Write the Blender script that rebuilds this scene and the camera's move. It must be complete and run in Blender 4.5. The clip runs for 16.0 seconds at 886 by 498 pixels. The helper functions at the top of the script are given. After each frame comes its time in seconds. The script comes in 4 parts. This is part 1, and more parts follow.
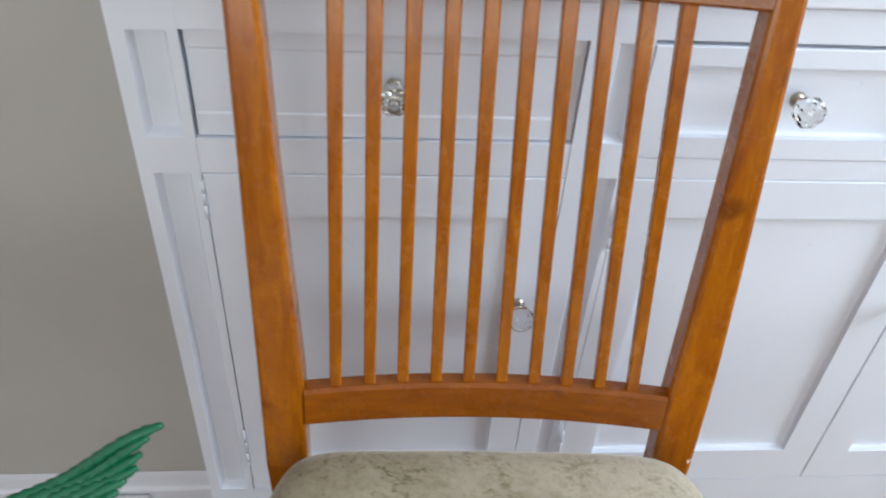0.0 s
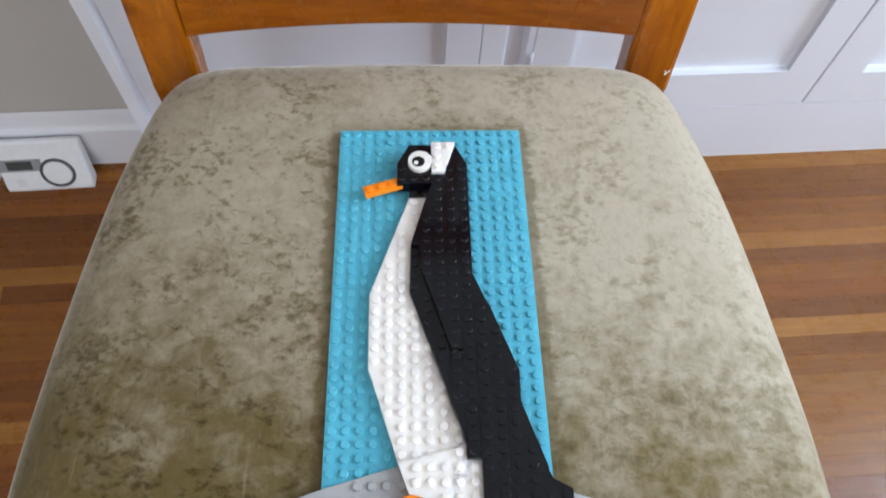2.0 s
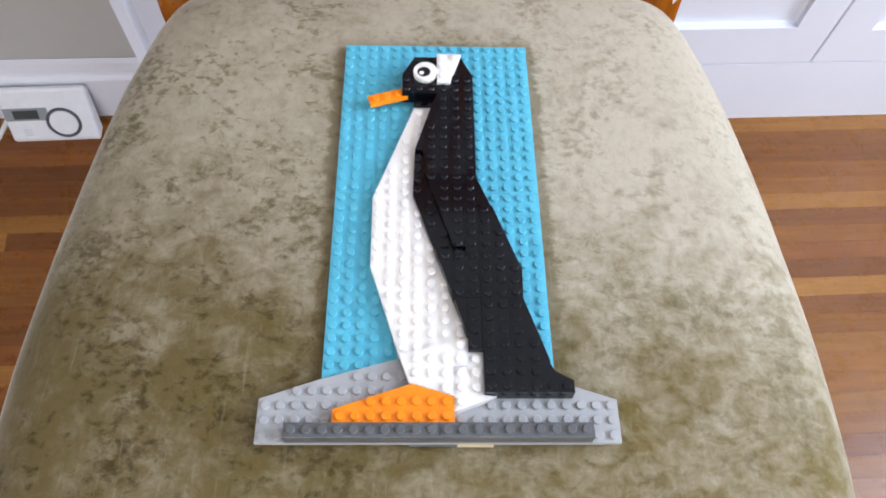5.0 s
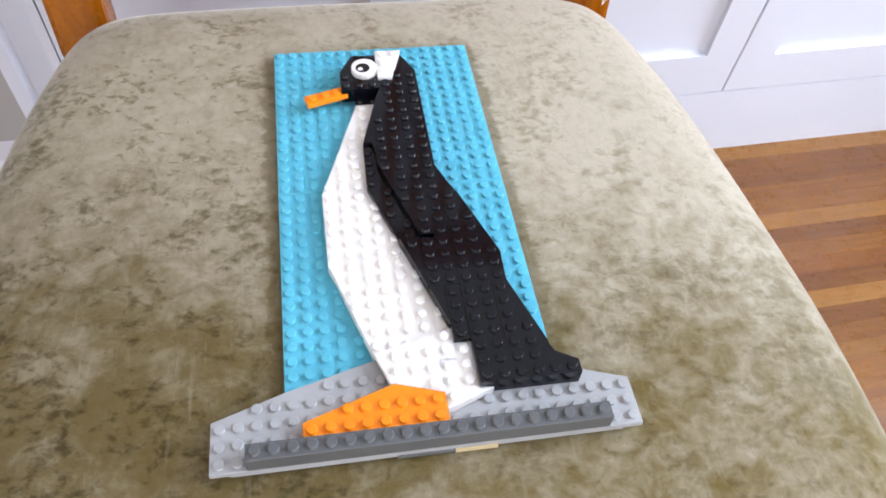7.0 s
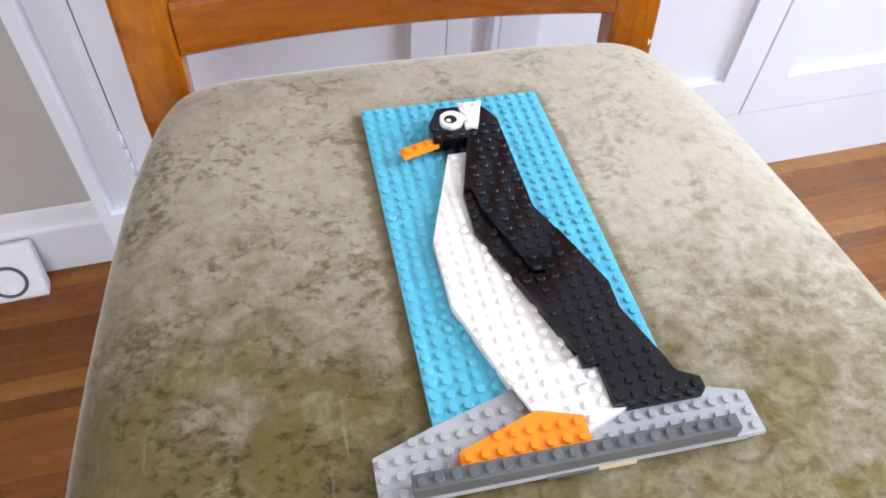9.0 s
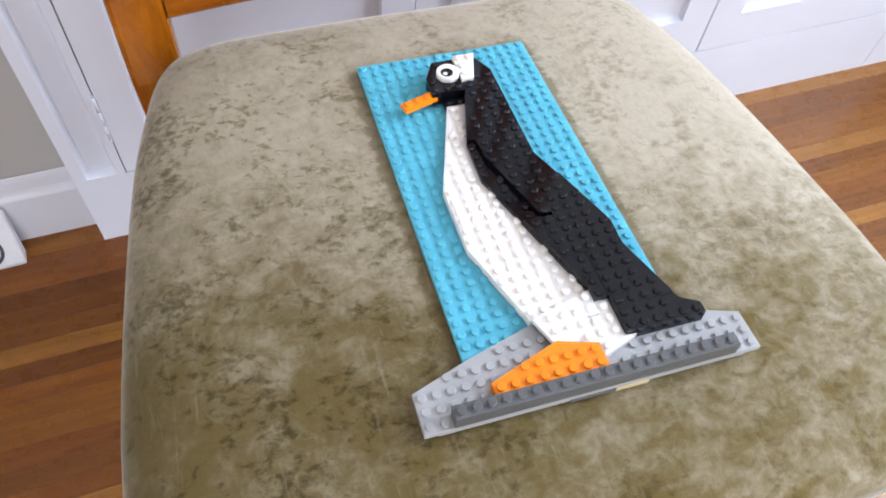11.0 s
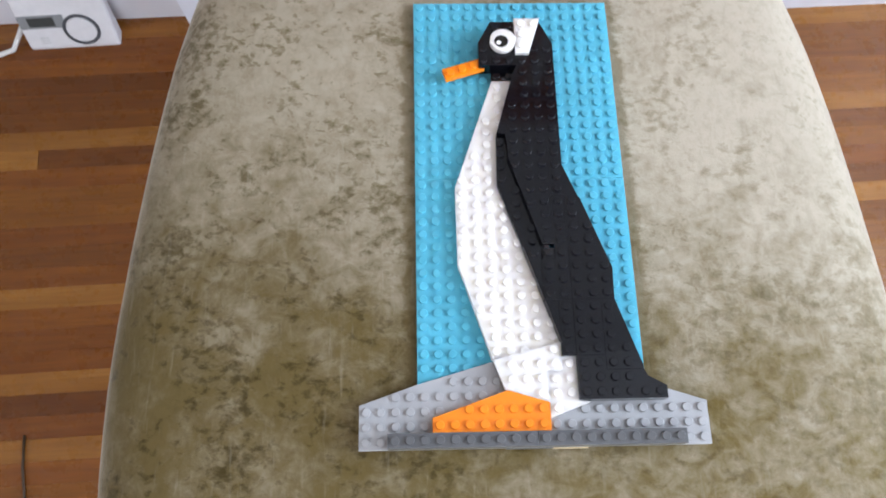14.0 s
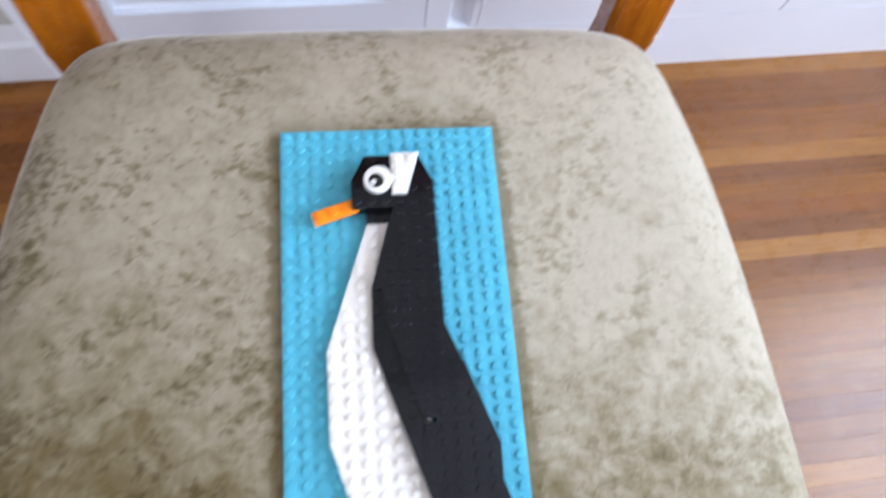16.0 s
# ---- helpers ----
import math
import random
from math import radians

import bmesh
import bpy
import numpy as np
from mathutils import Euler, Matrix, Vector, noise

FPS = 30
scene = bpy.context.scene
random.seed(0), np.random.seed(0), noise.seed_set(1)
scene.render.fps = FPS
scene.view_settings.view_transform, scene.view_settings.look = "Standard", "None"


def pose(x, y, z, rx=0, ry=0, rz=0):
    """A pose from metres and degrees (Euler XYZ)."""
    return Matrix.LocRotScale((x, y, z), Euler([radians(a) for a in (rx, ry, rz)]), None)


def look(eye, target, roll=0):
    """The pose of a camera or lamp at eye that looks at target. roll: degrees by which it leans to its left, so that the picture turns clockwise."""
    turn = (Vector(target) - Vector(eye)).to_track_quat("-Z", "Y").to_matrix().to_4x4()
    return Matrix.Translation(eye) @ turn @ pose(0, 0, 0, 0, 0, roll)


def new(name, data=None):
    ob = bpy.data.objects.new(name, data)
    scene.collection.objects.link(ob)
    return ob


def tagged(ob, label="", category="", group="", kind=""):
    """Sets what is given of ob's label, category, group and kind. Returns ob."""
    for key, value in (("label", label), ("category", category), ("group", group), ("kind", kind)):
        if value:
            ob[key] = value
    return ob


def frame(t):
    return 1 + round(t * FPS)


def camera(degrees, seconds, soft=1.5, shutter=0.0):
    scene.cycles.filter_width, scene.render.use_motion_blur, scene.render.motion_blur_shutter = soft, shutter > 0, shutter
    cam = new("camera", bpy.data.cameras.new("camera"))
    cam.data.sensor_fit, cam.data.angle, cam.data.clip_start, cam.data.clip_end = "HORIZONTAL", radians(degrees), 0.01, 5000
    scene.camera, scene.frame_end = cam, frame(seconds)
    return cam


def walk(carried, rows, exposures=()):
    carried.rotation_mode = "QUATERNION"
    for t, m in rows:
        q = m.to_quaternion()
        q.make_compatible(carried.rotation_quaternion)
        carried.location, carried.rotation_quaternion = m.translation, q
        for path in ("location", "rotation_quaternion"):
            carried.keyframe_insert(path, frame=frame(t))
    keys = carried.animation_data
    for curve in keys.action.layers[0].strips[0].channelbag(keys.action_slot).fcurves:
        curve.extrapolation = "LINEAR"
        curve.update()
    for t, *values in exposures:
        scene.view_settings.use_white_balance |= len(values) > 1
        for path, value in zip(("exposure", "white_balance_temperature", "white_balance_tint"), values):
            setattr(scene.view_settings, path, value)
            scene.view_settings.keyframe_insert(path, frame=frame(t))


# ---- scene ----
cam = camera(60.47, 16.0, soft=1.8, shutter=0.3)
# Seconds, eye, a point looked at, roll.
PATH = [
    (0, (-0.1069, -0.2513, 1.0956), (-0.0228, 0.5303, 0.4775), 4.06),
    (0.2, (-0.0743, -0.2377, 1.0748), (0.0124, 0.5296, 0.4394), 3.79),
    (0.5, (-0.0506, -0.2138, 1.0490), (0.0474, 0.5061, 0.3618), 3.54),
    (0.7, (-0.0428, -0.2050, 1.0213), (0.0360, 0.4805, 0.2974), 2.89),
    (1, (-0.0353, -0.1894, 0.9901), (0.0474, 0.4245, 0.2051), 3.58),
    (1.3, (-0.0309, -0.1923, 0.9777), (0.0474, 0.3699, 0.1544), 3.48),
    (1.5, (-0.0280, -0.1869, 0.9715), (0.0420, 0.3459, 0.1281), 3.27),
    (2, (-0.0226, -0.1897, 0.9557), (0.0391, 0.2490, 0.0592), 4.40),
    (2.5, (-0.0228, -0.1900, 0.9550), (0.0324, 0.2197, 0.0445), 6.66),
    (3, (-0.0162, -0.1850, 0.9305), (0.0492, 0.1944, 0.0075), 8.92),
    (3.5, (-0.0192, -0.1845, 0.9045), (0.0625, 0.2191, -0.0068), 10.12),
    (4, (-0.0175, -0.2016, 0.8656), (0.0611, 0.2106, -0.0420), 8.02),
    (4.5, (-0.0146, -0.2196, 0.9009), (0.0445, 0.2109, 0.0002), 5.33),
    (5, (-0.0241, -0.2405, 0.9292), (0.0313, 0.1945, 0.0305), 4.62),
    (5.2, (-0.0194, -0.2386, 0.9177), (0.0496, 0.1978, 0.0206), 5.56),
    (7.3, (-0.0667, -0.2748, 0.8463), (0.1287, 0.2841, 0.0404), 7.63),
    (7.5, (-0.0791, -0.2790, 0.8430), (0.1311, 0.2865, 0.0455), 7.63),
    (8, (-0.0933, -0.2829, 0.8486), (0.1143, 0.2764, 0.0461), 6.89),
    (8.5, (-0.1034, -0.2734, 0.8554), (0.0995, 0.2947, 0.0578), 5.35),
    (9, (-0.1199, -0.2675, 0.8747), (0.0682, 0.3053, 0.0769), 4.32),
    (9.5, (-0.1277, -0.2709, 0.8840), (0.0909, 0.2654, 0.0687), 5.63),
    (9.7, (-0.1391, -0.2725, 0.8832), (0.0817, 0.2438, 0.0557), 6.07),
    (11.8, (-0.1627, -0.2634, 0.9131), (0.0810, 0.2179, 0.0711), 7.79),
    (12, (-0.1526, -0.2546, 0.9178), (0.0810, 0.2186, 0.0684), 7.01),
    (12.5, (-0.1202, -0.2346, 0.9219), (0.0690, 0.2181, 0.0505), 6.23),
    (13, (-0.1059, -0.2090, 0.9409), (0.0302, 0.2189, 0.0473), 6.19),
    (13.5, (-0.0886, -0.1831, 0.9326), (0.0069, 0.1540, -0.0040), 11.61),
    (14, (-0.0692, -0.1525, 0.9525), (-0.0265, 0.0923, -0.0161), 6.24),
    (14.5, (-0.0616, -0.1191, 0.9482), (-0.0282, 0.0237, -0.0409), 10.43),
    (15, (-0.0369, -0.0887, 0.9593), (-0.0439, 0.0072, -0.0360), -6.27),
    (15.5, (-0.0241, -0.0549, 0.9773), (-0.0545, 0.0171, -0.0197), -24.51),
    (16, (-0.0247, -0.0565, 0.9330), (0.1004, 0.1814, -0.0302), 21.70),
]
# Seconds, stops, kelvin, tint.
EXPOSURES = [
    (0.0, -0.39, 6470, 4), (0.5, -0.41, 6480, 4), (1.0, -0.42, 6450, 4), (2.0, -0.30, 6400, 8), (3.5, -0.15, 6360, 11), (5.0, -0.02, 6360, 12),
    (7.5, 0.12, 6390, 13), (9.0, 0.18, 6390, 13), (12.0, 0.07, 6330, 12), (13.5, 0.03, 6280, 12), (14.5, -0.04, 6280, 12), (15.5, 0.04, 6130, 12), (16.0, 0.06, 6050, 12),
]
walk(cam, [(t, look(eye, target, roll)) for t, eye, target, roll in PATH], EXPOSURES)

# ---- light ----
world = bpy.data.worlds.new("sky")
scene.world = world
world.use_nodes = True
wn = world.node_tree
sky = wn.nodes.new("ShaderNodeTexSky")
sky.sky_type, sky.sun_disc, sky.sun_elevation, sky.sun_rotation = "NISHITA", False, radians(40), radians(200)
wn.links.new(sky.outputs[0], wn.nodes["Background"].inputs[0])
wn.nodes["Background"].inputs[1].default_value = 0.1
scene.view_settings.exposure = 0.0


def window_light(name, m, sx, sy, watts, color):
    lamp = bpy.data.lights.new(name, "AREA")
    lamp.shape, lamp.size, lamp.size_y, lamp.energy, lamp.color = "RECTANGLE", sx, sy, watts, color
    ob = new(name, lamp)
    ob.matrix_world = m
    return ob


# Room: x from WX0 to WX1, y from WY0 to WALL, height H. A tall window in the east wall, a wide one in the south wall;
# the west one is added for fill.
WX0, WX1, WY0, WALL, H = -2.9, 1.75, -3.2, 0.455, 2.6
EAST = (-0.85, 0.25, 0.85, 2.45)   # y0, y1, z0, z1
SOUTH = (-1.6, 1.2, 0.55, 2.25)    # x0, x1, z0, z1
window_light("window_light_east", look((WX1 + 0.1, (EAST[0] + EAST[1]) / 2, (EAST[2] + EAST[3]) / 2), (0, (EAST[0] + EAST[1]) / 2, (EAST[2] + EAST[3]) / 2)), EAST[1] - EAST[0], EAST[3] - EAST[2], 88, (0.755, 0.862, 1.0))
WEST = (-1.9, -0.3, 0.75, 2.45)   # y0, y1, z0, z1
# Fill lamp added out of view to soften the studs' shaded west sides.
window_light("fill_light_west", look((WX0 - 0.1, (WEST[0] + WEST[1]) / 2, (WEST[2] + WEST[3]) / 2), (0, (WEST[0] + WEST[1]) / 2, (WEST[2] + WEST[3]) / 2)), WEST[1] - WEST[0], WEST[3] - WEST[2], 19, (1.0, 0.975, 0.96))
window_light("window_light_south", look(((SOUTH[0] + SOUTH[1]) / 2, WY0 - 0.1, (SOUTH[2] + SOUTH[3]) / 2), ((SOUTH[0] + SOUTH[1]) / 2, 0, (SOUTH[2] + SOUTH[3]) / 2)), SOUTH[1] - SOUTH[0], SOUTH[3] - SOUTH[2], 58, (0.965, 0.968, 0.985))


# ---- materials ----
def mat_new(name):
    m = bpy.data.materials.new(name)
    m.use_nodes = True
    nt = m.node_tree
    return m, nt, nt.nodes["Principled BSDF"]


def N(nt, kind, **kw):
    n = nt.nodes.new(kind)
    for k, v in kw.items():
        n.inputs[k.replace("_", " ")].default_value = v
    return n


def coords(nt, scale=(1, 1, 1), rot=(0, 0, 0), which="Object"):
    tc = nt.nodes.new("ShaderNodeTexCoord")
    mp = nt.nodes.new("ShaderNodeMapping")
    mp.inputs["Scale"].default_value = scale
    mp.inputs["Rotation"].default_value = rot
    nt.links.new(tc.outputs[which], mp.inputs[0])
    return mp.outputs[0]


def ramp(nt, fac, stops):
    r = nt.nodes.new("ShaderNodeValToRGB")
    el = r.color_ramp.elements
    while len(el) < len(stops):
        el.new(0.5)
    for e, (p, c) in zip(el, stops):
        e.position = p
        e.color = (*c, 1) if len(c) == 3 else c
    nt.links.new(fac, r.inputs[0])
    return r.outputs[0]


def mix(nt, fac, a, b, mode="MIX"):
    n = nt.nodes.new("ShaderNodeMix")
    n.data_type, n.blend_type = "RGBA", mode
    for sock, v in ((n.inputs["Factor"], fac), (n.inputs["A"], a), (n.inputs["B"], b)):
        if isinstance(v, bpy.types.NodeSocket):
            nt.links.new(v, sock)
        elif isinstance(v, (int, float)):
            sock.default_value = v
        else:
            sock.default_value = (*v, 1)
    return n.outputs["Result"]


def noise_tex(nt, vec, scale, detail=4.0, rough=0.55, dist=0.0):
    n = N(nt, "ShaderNodeTexNoise", Scale=scale, Detail=detail, Roughness=rough, Distortion=dist)
    nt.links.new(vec, n.inputs["Vector"])
    return n.outputs["Fac"]


def bump(nt, bs, height, strength, dist):
    b = N(nt, "ShaderNodeBump", Strength=strength, Distance=dist)
    nt.links.new(height, b.inputs["Height"])
    nt.links.new(b.outputs[0], bs.inputs["Normal"])


def plastic(name, color, rough=0.22, inner=0.0, depth=0.0026):
    m, nt, bs = mat_new(name)
    v = coords(nt)
    n1 = noise_tex(nt, v, 60, 3)
    col = ramp(nt, n1, [(0.3, tuple(c * 0.93 for c in color)), (0.7, tuple(min(1, c * 1.05) for c in color))])
    nt.links.new(col, bs.inputs["Base Color"])
    n2 = noise_tex(nt, v, 420, 4, 0.7)
    rr = ramp(nt, n2, [(0.35, (rough * 0.92,) * 3), (0.75, (rough * 1.25,) * 3)])
    nt.links.new(rr, bs.inputs["Roughness"])
    bump(nt, bs, noise_tex(nt, v, 160, 2), 0.06, 0.0004)
    bs.inputs["IOR"].default_value = 1.47
    bs.subsurface_method = "RANDOM_WALK"
    # light bleeding through thin pale plastic
    bs.inputs["Subsurface Weight"].default_value = inner
    bs.inputs["Subsurface Radius"].default_value = (1.0, 1.0, 0.9)
    bs.inputs["Subsurface Scale"].default_value = depth
    return m


BLUE = plastic("azure_plastic", (0.120, 0.470, 0.610), 0.55, 0.4, 0.0020)
BLACK = plastic("black_plastic", (0.0042, 0.0046, 0.0075), 0.08)
for mt_, lv_ in ((BLACK, 0.38), (BLUE, 0.12)):
    mt_.node_tree.nodes["Principled BSDF"].inputs["Specular IOR Level"].default_value = lv_
WHITE = plastic("white_plastic", (0.87, 0.83, 0.79), 0.50, 1.0, 0.0036)
WHITE.node_tree.nodes["Principled BSDF"].inputs["Specular IOR Level"].default_value = 0.10
GREY = plastic("light_grey_plastic", (0.39, 0.392, 0.40), 0.36)
DGREY = plastic("dark_grey_plastic", (0.112, 0.114, 0.118), 0.30)
ORANGE = plastic("orange_plastic", (1.0, 0.265, 0.004), 0.34)
TAN = plastic("tan_plastic", (0.62, 0.49, 0.28), 0.3)


def blend_range(nt, value, lo_, hi_):
    mr = nt.nodes.new("ShaderNodeMapRange")
    mr.interpolation_type = "SMOOTHSTEP"
    mr.inputs["From Min"].default_value, mr.inputs["From Max"].default_value = lo_, hi_
    nt.links.new(value, mr.inputs["Value"])
    return mr.outputs[0]


def maths(nt, op, a, b, c=None):
    n = nt.nodes.new("ShaderNodeMath")
    n.operation = op
    for sock, v in zip(n.inputs, (a, b, c)):
        if isinstance(v, bpy.types.NodeSocket):
            nt.links.new(v, sock)
        elif v is not None:
            sock.default_value = v
    return n.outputs[0]


def velvet():
    m, nt, bs = mat_new("crushed_velvet")
    v = coords(nt)
    patch = noise_tex(nt, coords(nt, (1.0, 0.85, 1.0)), 23, 8, 0.66, 0.5)
    mid = noise_tex(nt, coords(nt, (0.9, 1.15, 1.0), (0, 0, 0.3)), 78, 6, 0.64, 0.5)
    fine = noise_tex(nt, coords(nt, (1.0, 0.6, 1.0), (0, 0, 0.15)), 190, 4, 0.65, 0.2)
    streak = noise_tex(nt, coords(nt, (230, 24, 60)), 1.0, 4, 0.6)
    sep = nt.nodes.new("ShaderNodeSeparateXYZ")
    tc = nt.nodes.new("ShaderNodeTexCoord")
    nt.links.new(tc.outputs["Object"], sep.inputs[0])
    x, y = sep.outputs["X"], sep.outputs["Y"]
    # the nap is brushed: pale towards the back, olive brown towards the front; taupe to cream from side to side paints
    # in the brighter window side
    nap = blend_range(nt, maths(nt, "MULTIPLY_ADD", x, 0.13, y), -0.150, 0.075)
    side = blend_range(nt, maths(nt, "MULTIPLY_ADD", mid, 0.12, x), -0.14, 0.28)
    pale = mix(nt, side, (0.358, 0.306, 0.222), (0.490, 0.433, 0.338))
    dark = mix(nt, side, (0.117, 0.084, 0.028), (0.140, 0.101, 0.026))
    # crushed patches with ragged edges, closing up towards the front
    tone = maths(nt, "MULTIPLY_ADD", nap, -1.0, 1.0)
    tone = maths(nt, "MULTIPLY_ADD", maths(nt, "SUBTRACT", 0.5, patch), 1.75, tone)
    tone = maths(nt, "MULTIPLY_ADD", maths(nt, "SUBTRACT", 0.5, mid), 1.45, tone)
    # side light put into the tone: darker to the left, paler to the right
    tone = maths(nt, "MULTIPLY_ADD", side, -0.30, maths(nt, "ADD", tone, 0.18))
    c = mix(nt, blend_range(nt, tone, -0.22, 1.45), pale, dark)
    # small dark flecks in clusters
    cluster = noise_tex(nt, coords(nt, (1, 1, 1), (0, 0, 0.8)), 24, 3, 0.55, 0.2)
    fleck = noise_tex(nt, coords(nt, (0.9, 1.15, 1.0), (0, 0, 0.5)), 145, 5, 0.62, 0.3)
    sp = mix(nt, 0.42, fleck, cluster)
    flecks = ramp(nt, sp, [(0.370, (0.95,) * 3), (0.425, (0.55,) * 3), (0.480, (0, 0, 0))])
    c = mix(nt, maths(nt, "MULTIPLY", flecks, maths(nt, "MULTIPLY_ADD", side, -0.50, 1.0)), c, mix(nt, 1.0, c, (0.40, 0.37, 0.24), "MULTIPLY"))
    # brown contact shade painted on the velvet along both long sides of the plate
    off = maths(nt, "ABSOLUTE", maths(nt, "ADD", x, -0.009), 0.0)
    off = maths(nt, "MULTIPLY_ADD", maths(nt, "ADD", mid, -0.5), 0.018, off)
    contact_shade = maths(nt, "MULTIPLY", blend_range(nt, off, 0.0745, 0.0690), blend_range(nt, maths(nt, "ABSOLUTE", y, 0.0), 0.150, 0.120))
    c = mix(nt, maths(nt, "MULTIPLY", contact_shade, 0.55), c, (0.125, 0.086, 0.030))
    c = mix(nt, ramp(nt, fine, [(0.34, (0.30,) * 3), (0.54, (0, 0, 0))]), c, mix(nt, 1.0, c, (0.60, 0.56, 0.48), "MULTIPLY"))
    c = mix(nt, ramp(nt, streak, [(0.60, (0, 0, 0)), (0.82, (0.24,) * 3)]), c, (0.46, 0.42, 0.34))
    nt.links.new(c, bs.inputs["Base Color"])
    bs.inputs["Roughness"].default_value = 0.9
    bs.inputs["Specular IOR Level"].default_value = 0.15
    bs.inputs["Sheen Weight"].default_value = 0.58
    bs.inputs["Sheen Roughness"].default_value = 0.34
    bs.inputs["Sheen Tint"].default_value = (1.0, 0.96, 0.87, 1)
    h = mix(nt, 0.5, noise_tex(nt, v, 800, 3), mix(nt, 0.4, mid, streak))
    bump(nt, bs, h, 0.40, 0.0013)
    return m


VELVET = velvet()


def wood(name, dark, light, scale=(14, 14, 1.6), rough=0.33, vary=0.0, knots=True):
    m, nt, bs = mat_new(name)
    v = coords(nt, scale)
    if vary:
        oi = nt.nodes.new("ShaderNodeObjectInfo")
        ad = nt.nodes.new("ShaderNodeVectorMath")
        ad.operation = "ADD"
        sc = nt.nodes.new("ShaderNodeVectorMath")
        sc.operation = "SCALE"
        sc.inputs["Scale"].default_value = 37.0
        cb = nt.nodes.new("ShaderNodeCombineXYZ")
        for k in range(3):
            nt.links.new(oi.outputs["Random"], cb.inputs[k])
        nt.links.new(cb.outputs[0], sc.inputs[0])
        nt.links.new(v, ad.inputs[0])
        nt.links.new(sc.outputs[0], ad.inputs[1])
        v = ad.outputs[0]
    g1 = noise_tex(nt, v, 3.0, 6, 0.6, 1.4)
    g2 = noise_tex(nt, v, 14.0, 4, 0.7, 0.5)
    c = ramp(nt, g1, [(0.28, dark), (0.72, light)])
    c = mix(nt, ramp(nt, g2, [(0.35, (0.38,) * 3), (0.6, (0, 0, 0))]), c, tuple(x * 0.62 for x in dark))
    if vary:
        r = ramp(nt, oi.outputs["Random"], [(0.0, (0.62, 0.56, 0.50)), (0.25, (0.84, 0.80, 0.74)), (0.5, (0.98, 0.97, 0.94)), (0.75, (1.12, 1.16, 1.18)), (1.0, (1.40, 1.55, 1.65))])
        c = mix(nt, vary, c, r, "MULTIPLY")
    if knots:
        k = noise_tex(nt, coords(nt), 21, 1, 0.4)
        c = mix(nt, ramp(nt, k, [(0.73, (0, 0, 0)), (0.80, (0.6,) * 3)]), c, tuple(x * 0.3 for x in dark))
    nt.links.new(c, bs.inputs["Base Color"])
    rr = ramp(nt, noise_tex(nt, coords(nt), 30, 4, 0.7), [(0.3, (rough * 0.8,) * 3), (0.8, (min(1, rough * 1.5),) * 3)])
    nt.links.new(rr, bs.inputs["Roughness"])
    bump(nt, bs, g2, 0.12, 0.0006)
    return m


CHAIR = wood("varnished_wood", (0.255, 0.058, 0.0008), (0.425, 0.132, 0.002), (16, 16, 1.7), 0.24)
CHAIR_H = wood("varnished_wood_across", (0.190, 0.041, 0.0009), (0.330, 0.093, 0.003), (1.7, 16, 16), 0.24)
FLOORWOOD = wood("strip_floor_wood", (0.165, 0.050, 0.004), (0.268, 0.100, 0.012), (1.1, 22, 22), 0.27, 0.45, False)
DARK_BOARD = wood("dark_floor_board", (0.115, 0.032, 0.003), (0.195, 0.064, 0.008), (1.1, 22, 22), 0.27, 0.35, False)
RED_BOARD = wood("red_floor_board", (0.148, 0.039, 0.003), (0.240, 0.080, 0.010), (1.1, 22, 22), 0.27, 0.35, False)
PALE_BOARD = wood("pale_floor_board", (0.235, 0.088, 0.010), (0.360, 0.155, 0.030), (1.1, 22, 22), 0.27, 0.35, False)


for wd in (CHAIR, CHAIR_H):
    wd.node_tree.nodes["Principled BSDF"].inputs["Coat Weight"].default_value = 0.4
    wd.node_tree.nodes["Principled BSDF"].inputs["Coat IOR"].default_value = 1.5
    wd.node_tree.nodes["Principled BSDF"].inputs["Coat Roughness"].default_value = 0.12
BOARDS = (FLOORWOOD, DARK_BOARD, RED_BOARD, PALE_BOARD)
for wd in (CHAIR, CHAIR_H, *BOARDS):
    wd.node_tree.nodes["Principled BSDF"].inputs["Specular IOR Level"].default_value = 0.32
for wd in BOARDS:
    wd.node_tree.nodes["Principled BSDF"].inputs["Coat Weight"].default_value = 0.28
    wd.node_tree.nodes["Principled BSDF"].inputs["Coat Roughness"].default_value = 0.22


def paint(name, color, rough=0.4, warm=None):
    m, nt, bs = mat_new(name)
    v = coords(nt)
    a = noise_tex(nt, v, 5, 4, 0.6)
    c = ramp(nt, a, [(0.3, tuple(x * 0.955 for x in color)), (0.7, color)])
    b = noise_tex(nt, v, 55, 5, 0.7)
    c = mix(nt, ramp(nt, b, [(0.66, (0, 0, 0)), (0.82, (0.25,) * 3)]), c, tuple(x * w for x, w in zip(color, (0.80, 0.78, 0.72))))
    nt.links.new(c, bs.inputs["Base Color"])
    nt.links.new(ramp(nt, b, [(0.3, (rough * 0.85,) * 3), (0.8, (rough * 1.3,) * 3)]), bs.inputs["Roughness"])
    bump(nt, bs, noise_tex(nt, coords(nt, (1, 1, 0.35)), 120, 3, 0.6), 0.12, 0.0008)
    return m


CABPAINT = paint("white_gloss_paint", (0.735, 0.765, 0.845), 0.32)
# north wall's colour is darkened evenly to stand for the cabinet's shade on it
WALLPAINT = paint("shade_toned_wall_paint", (0.435, 0.420, 0.395), 0.6)
TRIMPAINT = paint("white_trim_paint", (0.66, 0.665, 0.71), 0.4)


